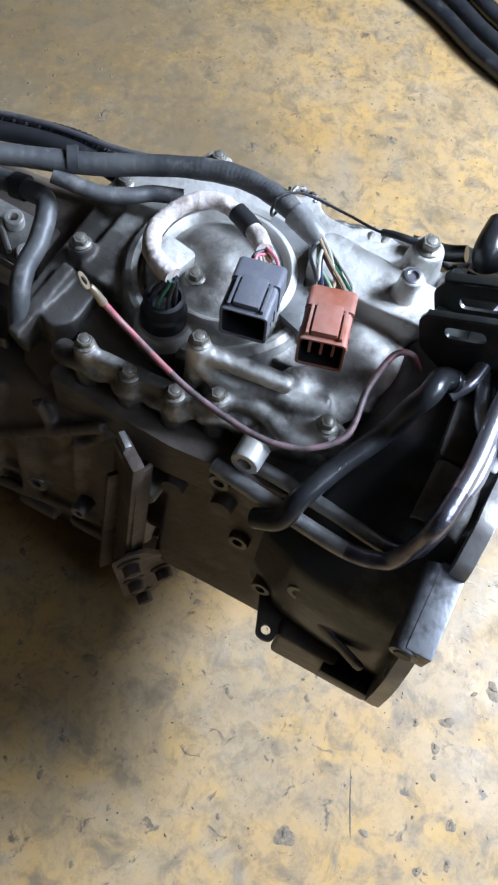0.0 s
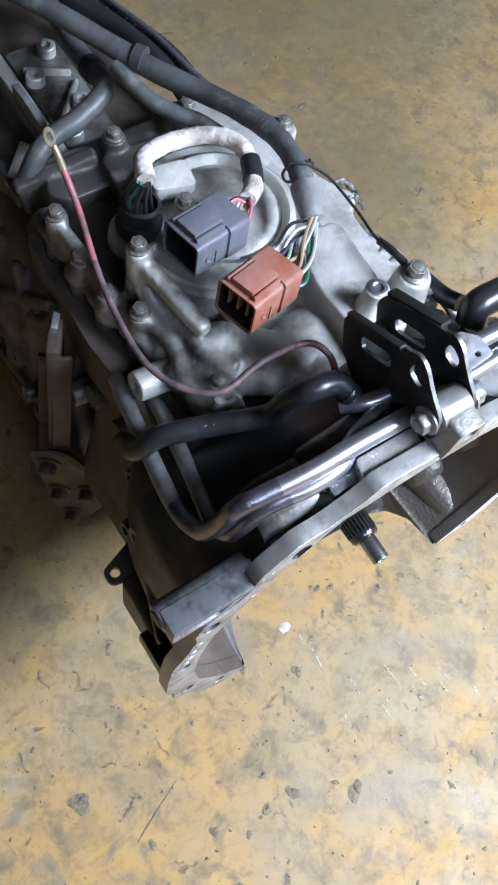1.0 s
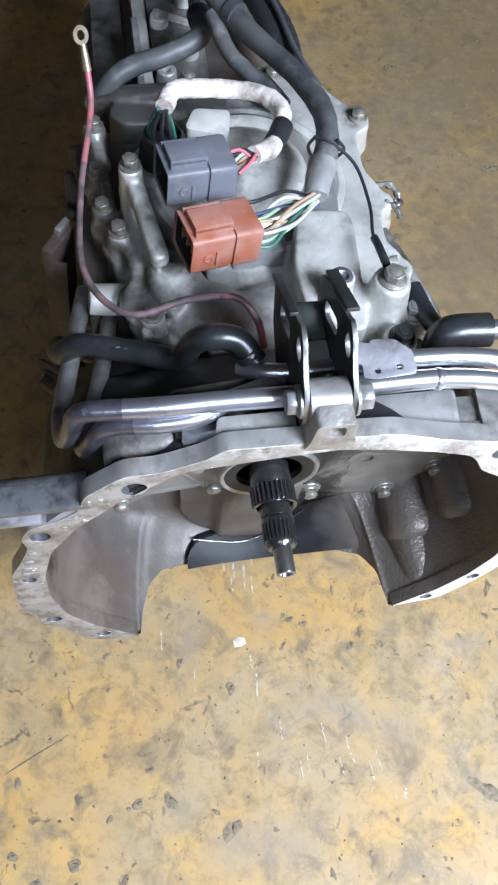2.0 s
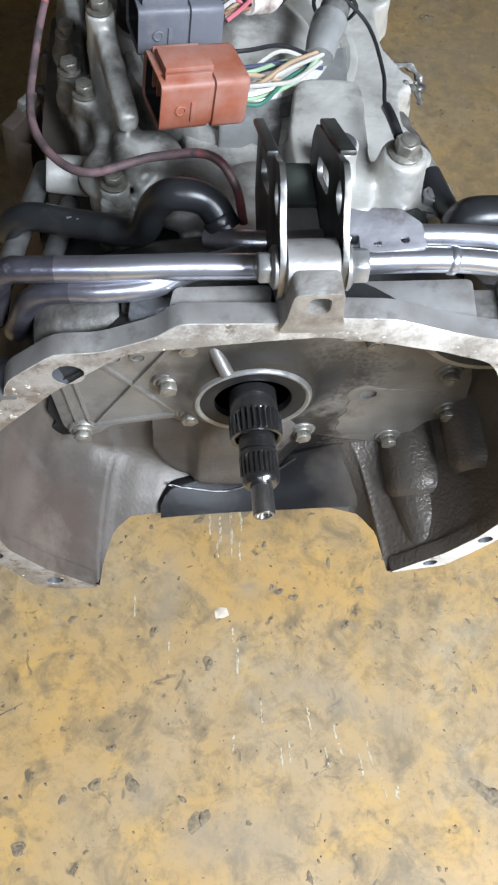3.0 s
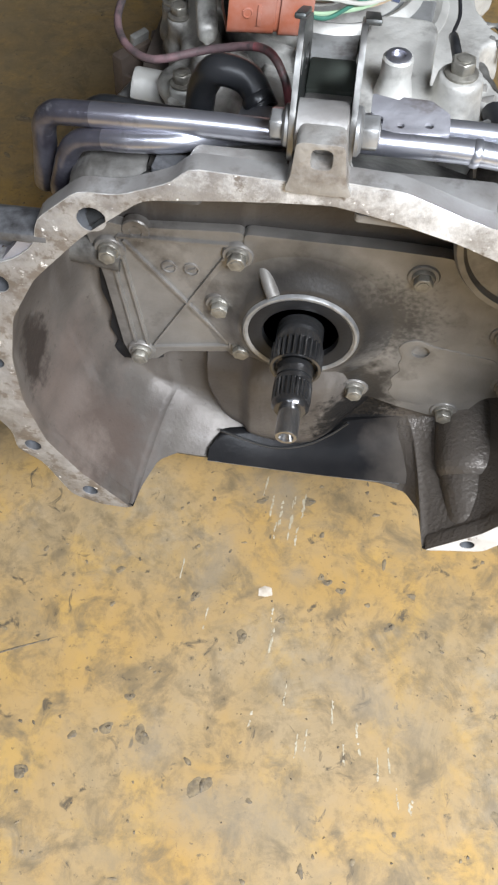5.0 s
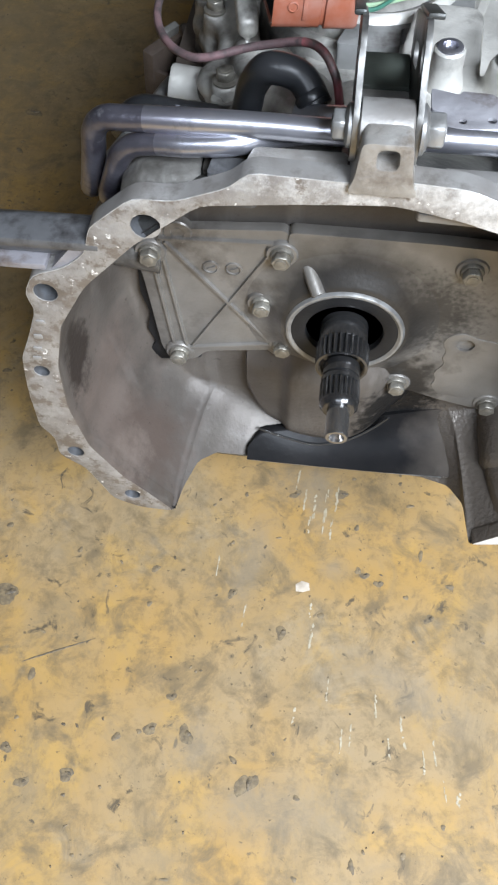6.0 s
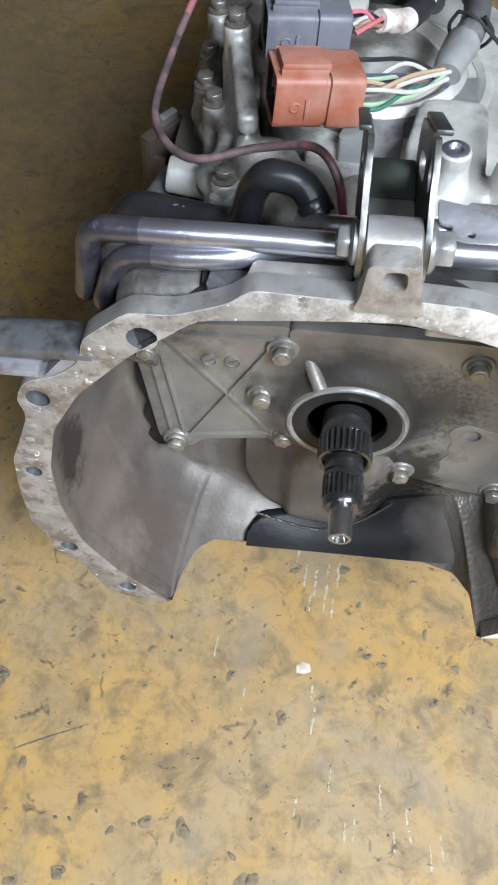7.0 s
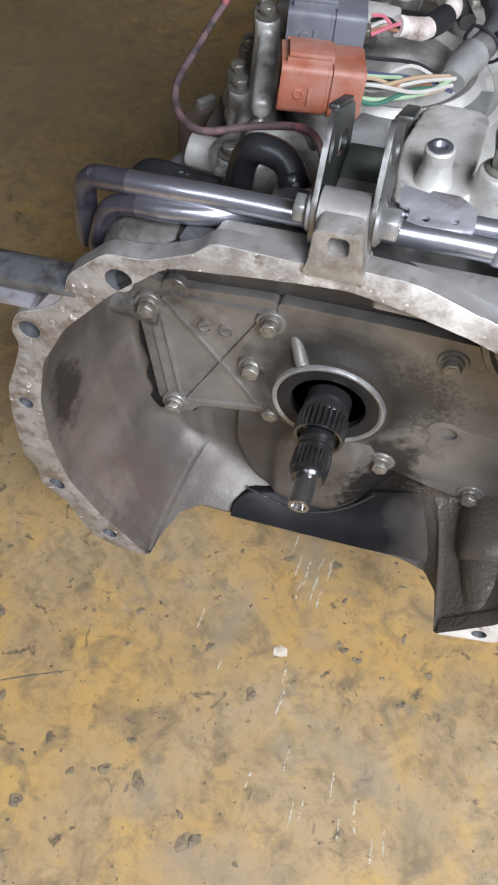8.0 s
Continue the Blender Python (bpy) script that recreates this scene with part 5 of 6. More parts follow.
part("second_tube", tube([(-0.02, 0.66, 0.522), (0.004, 0.5646, 0.522), (0.027, 0.5101, 0.522), (0.042, 0.455, 0.52), (0.046, 0.41, 0.512), (0.045, 0.385, 0.503)], 0.0085, 14, 10), RUBBER, conduit)
part("steel_line", tube([(0.01, 0.66, 0.525), (0.033, 0.55, 0.526), (0.05, 0.48, 0.528), (0.06, 0.42, 0.526), (0.075, 0.37, 0.524)], 0.0026, 10, 10), CHROME, conduit, "thin bright steel line")
part("rear_clip", plate(rounded([(0.428, 0.48), (0.505, 0.478), (0.505, 0.5), (0.48, 0.503), (0.428, 0.498)], 0.004), [], 0.006, lambda a, b, h: (-0.083 + h, a, b)), STEEL, gearbox, "bright steel clip")
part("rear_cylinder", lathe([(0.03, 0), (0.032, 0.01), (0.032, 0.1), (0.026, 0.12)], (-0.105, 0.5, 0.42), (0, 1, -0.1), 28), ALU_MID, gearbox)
part("rear_web", bar((-0.125, 0.44, 0.45), (-0.095, 0.46, 0.475), 0.012, 0.05), ALU, gearbox)
strip = thing("torn_seal_strip", "torn dirty grey strip of sealant curling off the gearbox edge", "sealant")
part("curl", tube([(0.1, 0.262, 0.515), (0.113, 0.262, 0.517), (0.121, 0.258, 0.513), (0.124, 0.25, 0.509), (0.121, 0.243, 0.511), (0.117, 0.247, 0.515)], 0.0026, 8, 6, radius=lambda u: 1 + 0.35 * math.sin(u * 31)), ALU_GRIME, strip)
part("tail", tube([(0.106, 0.24, 0.521), (0.115, 0.235, 0.518), (0.119, 0.228, 0.512)], 0.0022, 8, 5, radius=lambda u: 1 + 0.3 * math.sin(u * 23)), ALU_GRIME, strip)
part("cord", tube([(0.1, 0.215, 0.514), (0.109, 0.19, 0.513), (0.119, 0.165, 0.508), (0.13, 0.14, 0.5), (0.139, 0.112, 0.487), (0.142, 0.09, 0.47)], 0.0042, 10, 8, radius=lambda u: 1 + 0.2 * math.sin(u * 41) * math.sin(u * 17)), ALU_GRIME, strip, "dirty grey cord of sealant along the edge")
# small pins and the side hose on the bright edge
for a, b in (((0.092, 0.17, 0.516), (0.108, 0.166, 0.524)), ((0.090, 0.181, 0.516), (0.103, 0.179, 0.523))):
    part("pin", tube([a, tuple((Vector(a) + Vector(b)) / 2), b], 0.003, 12, 2), ALU_RIM, gearbox, "small bright steel pin")
side_hose = thing("side_hose", "short black rubber hose on a bright steel pipe end", "hose")
part("stub", tube([(0.105, 0.145, 0.53), (0.11, 0.115, 0.532), (0.112, 0.098, 0.54)], 0.0075, 12, 5), RUBBER, side_hose)
part("elbow", tube([(0.104, 0.078, 0.545), (0.108, 0.083, 0.556), (0.118, 0.084, 0.559), (0.14, 0.083, 0.559)], 0.0125, 18, 6), RUBBER, side_hose)
part("pipe_end", tube([(0.138, 0.083, 0.559), (0.2, 0.083, 0.557), (0.3, 0.085, 0.55)], 0.0075, 16, 4), CHROME, side_hose, "bright steel pipe end")

# ---- mount bracket on top of the bell ----
mount = thing("mount_bracket", "black steel two-eared mount bracket bolted through an alloy barrel", "bracket")
EAR = [(0.002, 0.596), (0.006, 0.616), (0.022, 0.63), (0.034, 0.643), (0.043, 0.646), (0.05, 0.640), (0.056, 0.638), (0.104, 0.612), (0.108, 0.6), (0.098, 0.57), (0.07, 0.55), (0.04, 0.57), (0.02, 0.588), (0.008, 0.588)]


def ear_plate(x):
    slots = [rounded([(0.056, 0.608), (0.084, 0.594), (0.089, 0.605), (0.061, 0.619)], 0.0058), rounded([(0.031, 0.62), (0.044, 0.624), (0.043, 0.637), (0.03, 0.632)], 0.0055)]
    return plate(rounded(EAR, 0.005), slots, 0.003, lambda a, b, h: (x + h, a, b), 0.0008)


for x in (-0.0165, 0.0137):
    e_bm = ear_plate(x)
    e_bm.normal_update()
    for f in e_bm.faces:
        if abs(f.normal.x) < 0.9:
            f.material_index = 1
    part("ear", e_bm, (BRACKET, BARE), mount, "black ear with worn bright edges")
part("lip", bar((-0.0175, 0.056, 0.640), (-0.0175, 0.105, 0.6145), 0.006, 0.003, bevel=0.0012), BRACKET, mount)
part("lip", bar((0.0192, 0.056, 0.640), (0.0192, 0.105, 0.6145), 0.0085, 0.003, bevel=0.0012), BRACKET, mount)
part("web", box((-0.0134, 0.070, 0.575), (0.0136, 0.1, 0.588), 0.002), WEB_GREEN, mount, "dull green-grey cross web")
part("web_lip", box((-0.0134, 0.046, 0.578), (0.0136, 0.0695, 0.5865), 0.002), SMOOTH_ALU, mount)
part("barrel", lathe([(0.012, 0), (0.0135, 0.001), (0.0135, 0.026), (0.012, 0.027)], (-0.0135, 0.014, 0.606), (1, 0, 0), 32), SMOOTH_ALU, mount, "worn bare alloy barrel")
part("barrel_foot", box((-0.0125, 0.004, 0.57), (0.0125, 0.03, 0.606), 0.003), ALU, mount)
bolt(mount, (-0.0167, 0.014, 0.606), (-1, 0, 0), 0.0075, 0.007, STEEL)
bolt(mount, (0.0168, 0.014, 0.606), (1, 0, 0), 0.0085, 0.009, STEEL)

# ---- oil cooler pipes along the bell ----
pipes = thing("oil_cooler_pipe", "pair of shiny zinc-plated steel cooler pipes clamped over the bell", "pipe")
LINE = spline([(0.27, 0.0, 0.52), (0.19, 0.018, 0.56), (0.14, 0.0275, 0.577), (0.09, 0.032, 0.585), (0.03, 0.0305, 0.588), (-0.0109, 0.0267, 0.5905), (-0.0626, 0.0268, 0.5915), (-0.1, 0.0265, 0.5915), (-0.1369, 0.0295, 0.5885), (-0.1475, 0.0310, 0.5860), (-0.1545, 0.0328, 0.5770), (-0.1580, 0.0352, 0.5600), (-0.1640, 0.0405, 0.5350), (-0.1680, 0.0490, 0.5215), (-0.1690, 0.075, 0.508), (-0.160, 0.13, 0.495), (-0.147, 0.2, 0.482)], 10)
part("tube", tube(LINE[:77], 0.0069, 16, 0), CHROME, pipes)
part("tarnished_bend", tube(LINE[76:141], 0.0069, 16, 0), TARNISH, pipes, "tarnished blue-black bend")
part("flank_run", tube(LINE[140:], 0.0069, 16, 0), STEEL, pipes, "dull grey pipe run along the flank")
LINE = spline([(-0.02, 0.045, 0.578), (-0.055, 0.034, 0.580), (-0.0767, 0.022, 0.583), (-0.1016, 0.0202, 0.5815), (-0.1203, 0.0232, 0.5785), (-0.1325, 0.0250, 0.5745), (-0.1405, 0.0265, 0.5655), (-0.1456, 0.0275, 0.5530), (-0.1530, 0.0325, 0.5310), (-0.1535, 0.05, 0.515), (-0.144, 0.09, 0.50), (-0.134, 0.14, 0.488), (-0.13, 0.17, 0.48)], 10)
part("tube", tube(LINE[:39], 0.0064, 16, 0), CHROME, pipes)
part("tarnished_bend", tube(LINE[38:91], 0.0064, 16, 0), TARNISH, pipes, "tarnished blue-black bend")
part("flank_run", tube(LINE[90:], 0.0064, 16, 0), STEEL, pipes, "dull grey pipe run along the flank")
part("tube", tube([(0.27, 0.02, 0.53), (0.19, 0.033, 0.566), (0.14, 0.0425, 0.5805), (0.1, 0.0485, 0.5845), (0.04, 0.050, 0.584), (0.0, 0.048, 0.583), (-0.03, 0.052, 0.58), (-0.045, 0.062, 0.572)], 0.0062, 16, 10), CHROME, pipes)
part("clamp_plate", plate(rounded([(0.030, 0.03), (0.066, 0.034), (0.066, 0.05), (0.056, 0.06), (0.04, 0.061), (0.039, 0.058), (0.024, 0.062), (0.024, 0.045), (0.031, 0.043)], 0.002), [circle((0.055, 0.039), 0.0025, 10), circle((0.04, 0.037), 0.0022, 10)], 0.002, lambda a, b, h: (a, b, 0.5945 - h), 0.0005), TAB_PALE, pipes, "flat zinc-plated clamp plate")
part("joint", lathe([(0.0070, 0), (0.0078, 0.001), (0.0078, 0.004), (0.0070, 0.005)], (0.079, 0.0321, 0.5858), (0.99, -0.06, -0.1), 20), CHROME, pipes)

# ledges of the bell behind the flange
part("bell_ledge", loft([[(-0.140, y, z - 0.014), (-0.092, y, z - 0.010), (-0.0945, y, z), (-0.126, y, z), (-0.139, y, z - 0.010)] for y, z in ((0.010, 0.561), (0.013, 0.565), (0.018, 0.5675), (0.044, 0.5685), (0.048, 0.565))]), ALU_GRIME, gearbox, "stained cast pad behind the flange")
part("bell_ledge", slab([(-0.093, 0.014), (-0.02, 0.016), (-0.02, 0.056), (-0.093, 0.05)], 0.55, 0.5705, 0.003, 0.003), ALU_MID, gearbox)
part("bell_ledge", slab([(-0.09, 0.008), (-0.064, 0.008), (-0.06, 0.02), (-0.088, 0.022)], 0.552, 0.5745, 0.003, 0.003), TAB_TOP, gearbox)
part("bell_ledge", slab([(-0.07, 0.003), (-0.018, 0.003), (-0.016, 0.02), (-0.066, 0.02)], 0.573, 0.584, 0.004, 0.003), ALU_RIM, gearbox)
part("bell_ledge", slab([(0.024, 0.012), (0.096, 0.004), (0.099, 0.034), (0.026, 0.034)], 0.5585, 0.5665, 0.004, 0.004), SMOOTH_ALU, gearbox)
part("bell_ledge", slab([(0.112, 0.002), (0.165, -0.002), (0.19, 0.03), (0.19, 0.036), (0.114, 0.036)], 0.5575, 0.5655, 0.003, 0.003), SMOOTH_ALU, gearbox)
part("bell_ledge", slab([(0.094, 0.006), (0.118, 0.004), (0.118, 0.03), (0.094, 0.03)], 0.5555, 0.5615, 0.002, 0.002), ALU_GRIME, gearbox)
part("bell_ledge", slab([(0.022, 0.001), (0.07, -0.001), (0.15, -0.004), (0.15, 0.006), (0.07, 0.012), (0.022, 0.018)], 0.5585, 0.5635, 0.003, 0.003), SMOOTH_ALU, gearbox)

# ---- rubber hose with a loop ----
hose = thing("rubber_hose", "black rubber oil hose looping beside the mount bracket", "hose")
part("tube", tube([(-0.17, 0.15, 0.48), (-0.1682, 0.1312, 0.4994), (-0.1516, 0.1239, 0.520), (-0.1167, 0.1092, 0.529), (-0.0831, 0.0907, 0.5435), (-0.0736, 0.083, 0.5736), (-0.0635, 0.0761, 0.590), (-0.0459, 0.0731, 0.5875), (-0.0351, 0.0621, 0.577)], 0.0088, 18, 10, hollow=0.004), RUBBER, hose)
part("end_collar", lathe([(0.0089, 0), (0.0093, 0.0008), (0.0093, 0.005), (0.0089, 0.0058)], (-0.0405, 0.0668, 0.5825), (0.55, -0.6, -0.6), 22), RUBBER, hose)
for k in range(3):
    part("faded_print", box((-0.1255 + 0.006 * k, 0.1085 - 0.0025 * k, 0.5352 + 0.0012 * k), (-0.1225 + 0.006 * k, 0.1092 - 0.0025 * k, 0.5362 + 0.0012 * k), 0), GREY_PL, hose)

# ---- wiring ----
harness = thing("wiring_harness", "dirty tape-wrapped wiring harness lying along the gearbox top", "wiring harness")
HARN = [(-0.1, 0.58, 0.585), (-0.0415, 0.4851, 0.575), (0.0062, 0.4101, 0.5609), (0.0419, 0.3429, 0.5647), (0.0553, 0.2975, 0.5689), (0.0524, 0.2595, 0.572), (0.0428, 0.2312, 0.5723)]


def wound(u, turns=90, depth=0.045):
    return 1.0 + depth * ((u * turns) % 1.0) + 0.03 * math.sin(u * 23)


part("sleeve", tube(HARN, 0.0092, 18, 60, radius=lambda u: wound(u, 60, 0.018) + 0.02 * math.sin(u * 71)), TAPE, harness, "grey-black tape wound in overlapping turns", angle=60)
part("tape_end", tube([(0.0445, 0.236, 0.5725), (0.038, 0.22, 0.571), (0.0345, 0.208, 0.568)], 0.0115, 16, 6, radius=lambda u: 1 - 0.2 * u), SILVER_TAPE, harness, "loose silver-grey tape end")
part("branch", tube([(-0.016, 0.4298, 0.5568), (-0.0062, 0.3936, 0.5478), (0.0087, 0.3703, 0.5442), (0.0219, 0.3572, 0.5421), (0.034, 0.334, 0.54)], 0.0072, 12), TAPE, harness)
part("cable_tie", lathe([(0.0112, 0), (0.0112, 0.009)], (-0.001, 0.424, 0.5645), (0.55, -0.83, 0), 18), TAPE, harness)
WHITE = [(-0.0723, 0.284, 0.590), (-0.064, 0.303, 0.588), (-0.0493, 0.316, 0.578), (-0.0214, 0.3263, 0.5672), (0.0087, 0.3155, 0.5697), (0.0218, 0.2911, 0.5722), (0.0085, 0.2556, 0.5746), (-0.010, 0.238, 0.583)]
part("white_branch", tube(WHITE, 0.0071, 16, 16, radius=lambda u: wound(u, 19, 0.07) + 0.05 * math.sin(u * 47) * math.sin(u * 19)), WHITE_TAPE, harness, "white cloth-taped branch cable", angle=60)
part("tape_band", tube([(0.0195, 0.277, 0.5733), (0.0145, 0.266, 0.574), (0.0095, 0.2575, 0.5746)], 0.0084, 16, 5), BLACK_PL, harness, "black tape band")
# round plug with its wires
plug = part("round_plug", lathe([(0.019, 0), (0.019, 0.012), (0.0165, 0.014), (0.0165, 0.026), (0.0135, 0.028), (0.0125, 0.02)], (-0.0745, 0.290, 0.530), (0.1, 0.05, 1), 28), BLACK_PL, harness, "black round multi-pin plug")
part("plug_base", lathe([(0.025, 0), (0.024, 0.01), (0.021, 0.013)], (-0.0755, 0.289, 0.518), (0, 0, 1), 28), ALU, gearbox)
WIRES = {"green": (0.045, 0.15, 0.105), "black": (0.02, 0.02, 0.022), "white": (0.46, 0.44, 0.4), "brown": (0.26, 0.13, 0.075), "blue": (0.05, 0.06, 0.11), "pink": (0.5, 0.14, 0.17), "pale_green": (0.3, 0.42, 0.27), "tan": (0.4, 0.29, 0.19)}
WIRE_MAT = {k: mat(k + "_wire", c, 0.4, 0, None, 80, 0.4, 0.05) for k, c in WIRES.items()}
for i, k in enumerate(("green", "black", "black", "blue", "green", "black", "black", "black")):
    a = i * 0.785
    part("wire", tube([(-0.073 + 0.010 * math.cos(a), 0.291 + 0.010 * math.sin(a), 0.549), (-0.075 + 0.009 * math.cos(a), 0.289 + 0.009 * math.sin(a), 0.568), (-0.0735 + 0.003 * math.cos(a), 0.283 + 0.003 * math.sin(a), 0.589)], 0.0017, 8, 4), WIRE_MAT[k], harness)


def connector(m, length, w, h, shell_mat, label, keys=3):
    """A multi-pin plug housing: stepped body, open mouth with pins, locking bridge and ribs; its mouth faces -x."""
    body = bmesh.new()
    outer = rounded([(-w / 2, 0), (w / 2, 0), (w / 2, h), (-w / 2, h)], 0.004, 3)
    inner = rounded([(-w / 2 + 0.002, 0.002), (w / 2 - 0.002, 0.002), (w / 2 - 0.002, h - 0.002), (-w / 2 + 0.002, h - 0.002)], 0.0035, 3)

    def at(x, loop, k=1.0):
        return [m @ Vector((x, a * k, h / 2 + (b - h / 2) * k)) for a, b in loop]

    L = length
    loft([at(0.026, inner), at(0.0008, inner), at(0, inner, 1.02), at(0, outer, 0.99), at(0.0008, outer), at(L * 0.55, outer), at(L * 0.56, outer, 0.94), at(L * 0.60, outer, 0.94), at(L * 0.61, outer, 1.03), at(L * 0.97, outer, 1.03), at(L, outer, 0.98)], (True, True), body)
    ob = part("connector", body, shell_mat, harness, label)
    bridge = box((0.004, -0.010, h - 0.001), (L * 0.62, 0.010, h + 0.005), 0.0015, None, m)
    part("latch", bridge, shell_mat, ob)
    for s in (-0.0125, 0.0125):
        part("rib", box((0.003, s - 0.0012, h - 0.001), (L * 0.58, s + 0.0012, h + 0.0035), 0.0006, None, m), shell_mat, ob)
    for s in (-1, 1):
        part("side_rib", box((0.018, s * (w / 2) - 0.001, h * 0.2), (0.0205, s * (w / 2) + 0.0012, h * 0.62), 0.0004, None, m), shell_mat, ob)
        part("side_mark", lathe([(0.0034, 0), (0.0034, 0.0006), (0.0026, 0.0009), (0.0022, 0.0003)], m @ Vector((0.012, s * w / 2, h * 0.45)), m.to_3x3() @ Vector((0, s, 0)), 16), shell_mat, ob)
    # black inner walls added to paint the shade inside the mouth
    part("socket_shade", loft([at(0.0265, inner, 0.985), at(0.0012, inner, 0.985), at(0.0012, inner, 0.96), at(0.026, inner, 0.96)], (True, True)), BLACK_PL, ob)
    for i in range(keys):
        y = -w * 0.24 + i * w * 0.24
        part("key_rib", box((0.003, y - 0.0011, h * 0.38), (0.025, y + 0.0011, h - 0.0025), 0.0005, None, m), shell_mat, ob)
    part("mouth_shade", box((0.0255, -w / 2 + 0.0025, 0.0025), (0.0262, w / 2 - 0.0025, h - 0.0025), 0, None, m), BLACK_PL, ob)
    return ob


M_OR = pose(-0.0735, 0.1585, 0.5685, -4, 6, 14)
M_GR = pose(-0.0825, 0.2185, 0.5720, -4, 4, 10)
connector(M_OR, 0.053, 0.036, 0.031, ORANGE, "orange-brown plastic multi-pin connector")
connector(M_GR, 0.052, 0.037, 0.030, GREY_PL, "dusty dark grey plastic multi-pin connector", 0)
rng = random.Random(4)
cols = ["green", "white", "pale_green", "tan", "brown", "white", "tan", "pale_green", "black", "blue", "white", "black"]
for i, k in enumerate(cols):
    s = M_OR @ Vector((0.052, -0.016 + 0.0029 * i, 0.008 + 0.018 * rng.random()))
    d = M_OR.to_3x3() @ Vector((0.012, 0, 0))
    e = Vector((0.033 + 0.004 * rng.uniform(-1, 1), 0.206 + 0.005 * rng.uniform(-1, 1), 0.568 + 0.004 * rng.uniform(-1, 1)))
    midp = (s + d + e) / 2 + Vector((rng.uniform(-.002, .004), rng.uniform(-0.006, 0.006), rng.uniform(-0.004, 0.012 if k == "white" else 0.004)))
    part("wire", tube([s, s + d, midp, e], 0.0014, 7, 5), WIRE_MAT[k], harness)
for i, k in enumerate(("pink", "white", "brown", "tan", "white", "blue", "pink", "black")):
    s = M_GR @ Vector((0.056, -0.012 + 0.0034 * i, 0.012 + 0.012 * rng.random()))
    e = Vector(WHITE[-1]) + Vector((rng.uniform(-.003, .003), rng.uniform(-.003, .003), rng.uniform(-.003, .003)))
    part("wire", tube([s, (s + e) / 2 + Vector((0, 0.001 * i - 0.003, 0.002)), e], 0.0014, 7, 4), WIRE_MAT[k], harness)

thin = thing("earth_lead", "thin black wire with a heat-shrunk end bolted to the boss", "wire")
part("insulation", tube([(0.04, 0.2535, 0.583), (0.05, 0.2482, 0.5825), (0.0707, 0.2377, 0.5681), (0.077, 0.2046, 0.5604), (0.0725, 0.175, 0.5635), (0.0722, 0.165, 0.5655)], 0.0013, 8, 8), BLACK_PL, thin)
part("heat_shrink", tube([(0.0722, 0.168, 0.5645), (0.0725, 0.155, 0.5685), (0.074, 0.1385, 0.5695)], 0.0032, 10, 5), RUBBER, thin)
part("loop", tube([(0.04, 0.2535, 0.583), (0.036, 0.254, 0.572), (0.044, 0.2545, 0.5585), (0.058, 0.2535, 0.559), (0.0645, 0.2515, 0.570), (0.0565, 0.249, 0.583)], 0.0013, 8, 6), BLACK_PL, thin)

lead = thing("ground_wire", "dirty red wire with a bare ring terminal, draped over the flank", "wire")
RED_PATH = [(-0.1266, 0.3105, 0.6051), (-0.1275, 0.288, 0.586), (-0.1405, 0.2237, 0.5677), (-0.1424, 0.1565, 0.5623), (-0.1154, 0.1167, 0.565), (-0.0739, 0.1175, 0.5746), (-0.0424, 0.1119, 0.5817), (-0.028, 0.1, 0.572), (-0.022, 0.09, 0.55)]
RED_LINE = spline(RED_PATH, 14)
part("insulation", tube(RED_LINE[:24], 0.0026, 10, 0), RED, lead)
part("grimy_insulation", tube(RED_LINE[23:82], 0.0026, 10, 0), RED_DIRTY, lead, "grime-darkened insulation")
part("insulation", tube(RED_LINE[81:], 0.0026, 10, 0), RED, lead)
part("crimp", tube([(-0.1267, 0.3095, 0.604), (-0.1275, 0.315, 0.6145), (-0.128, 0.3185, 0.6195)], 0.0034, 10, 3, radius=lambda u: 1 - 0.35 * u), BRASS, lead, "tarnished crimp barrel")
ringm = axis_frame((-0.6, 0.6, -0.5))
tm = Matrix.Translation((-0.1287, 0.3222, 0.6246)) @ ringm
ring_bm = plate(circle((0, 0), 0.0068, 24), [circle((0, 0), 0.0035, 18)], 0.0012, lambda a, b, h: tm @ Vector((a, b, h)), 0)
part("ring_terminal", ring_bm, BRASS, lead, "bare ring terminal")

# ---- on the floor ----
coil = thing("hose_coil", "black rubber cables lying coiled on the floor", "cable")
for dx, r, z in ((0.0, 0.017, 0.017), (0.05, 0.017, 0.017), (0.11, 0.016, 0.016), (0.16, 0.017, 0.03)):
    part("strand", tube([(1.16 + dx, 0.55, z), (1.085 + dx, 0.36, z), (1.02 + dx, 0.24, z), (0.985 + dx, 0.12, z), (1.0 + dx, -0.05, z), (1.06 + dx, -0.25, z)], r, 14, 8), RUBBER, coil)


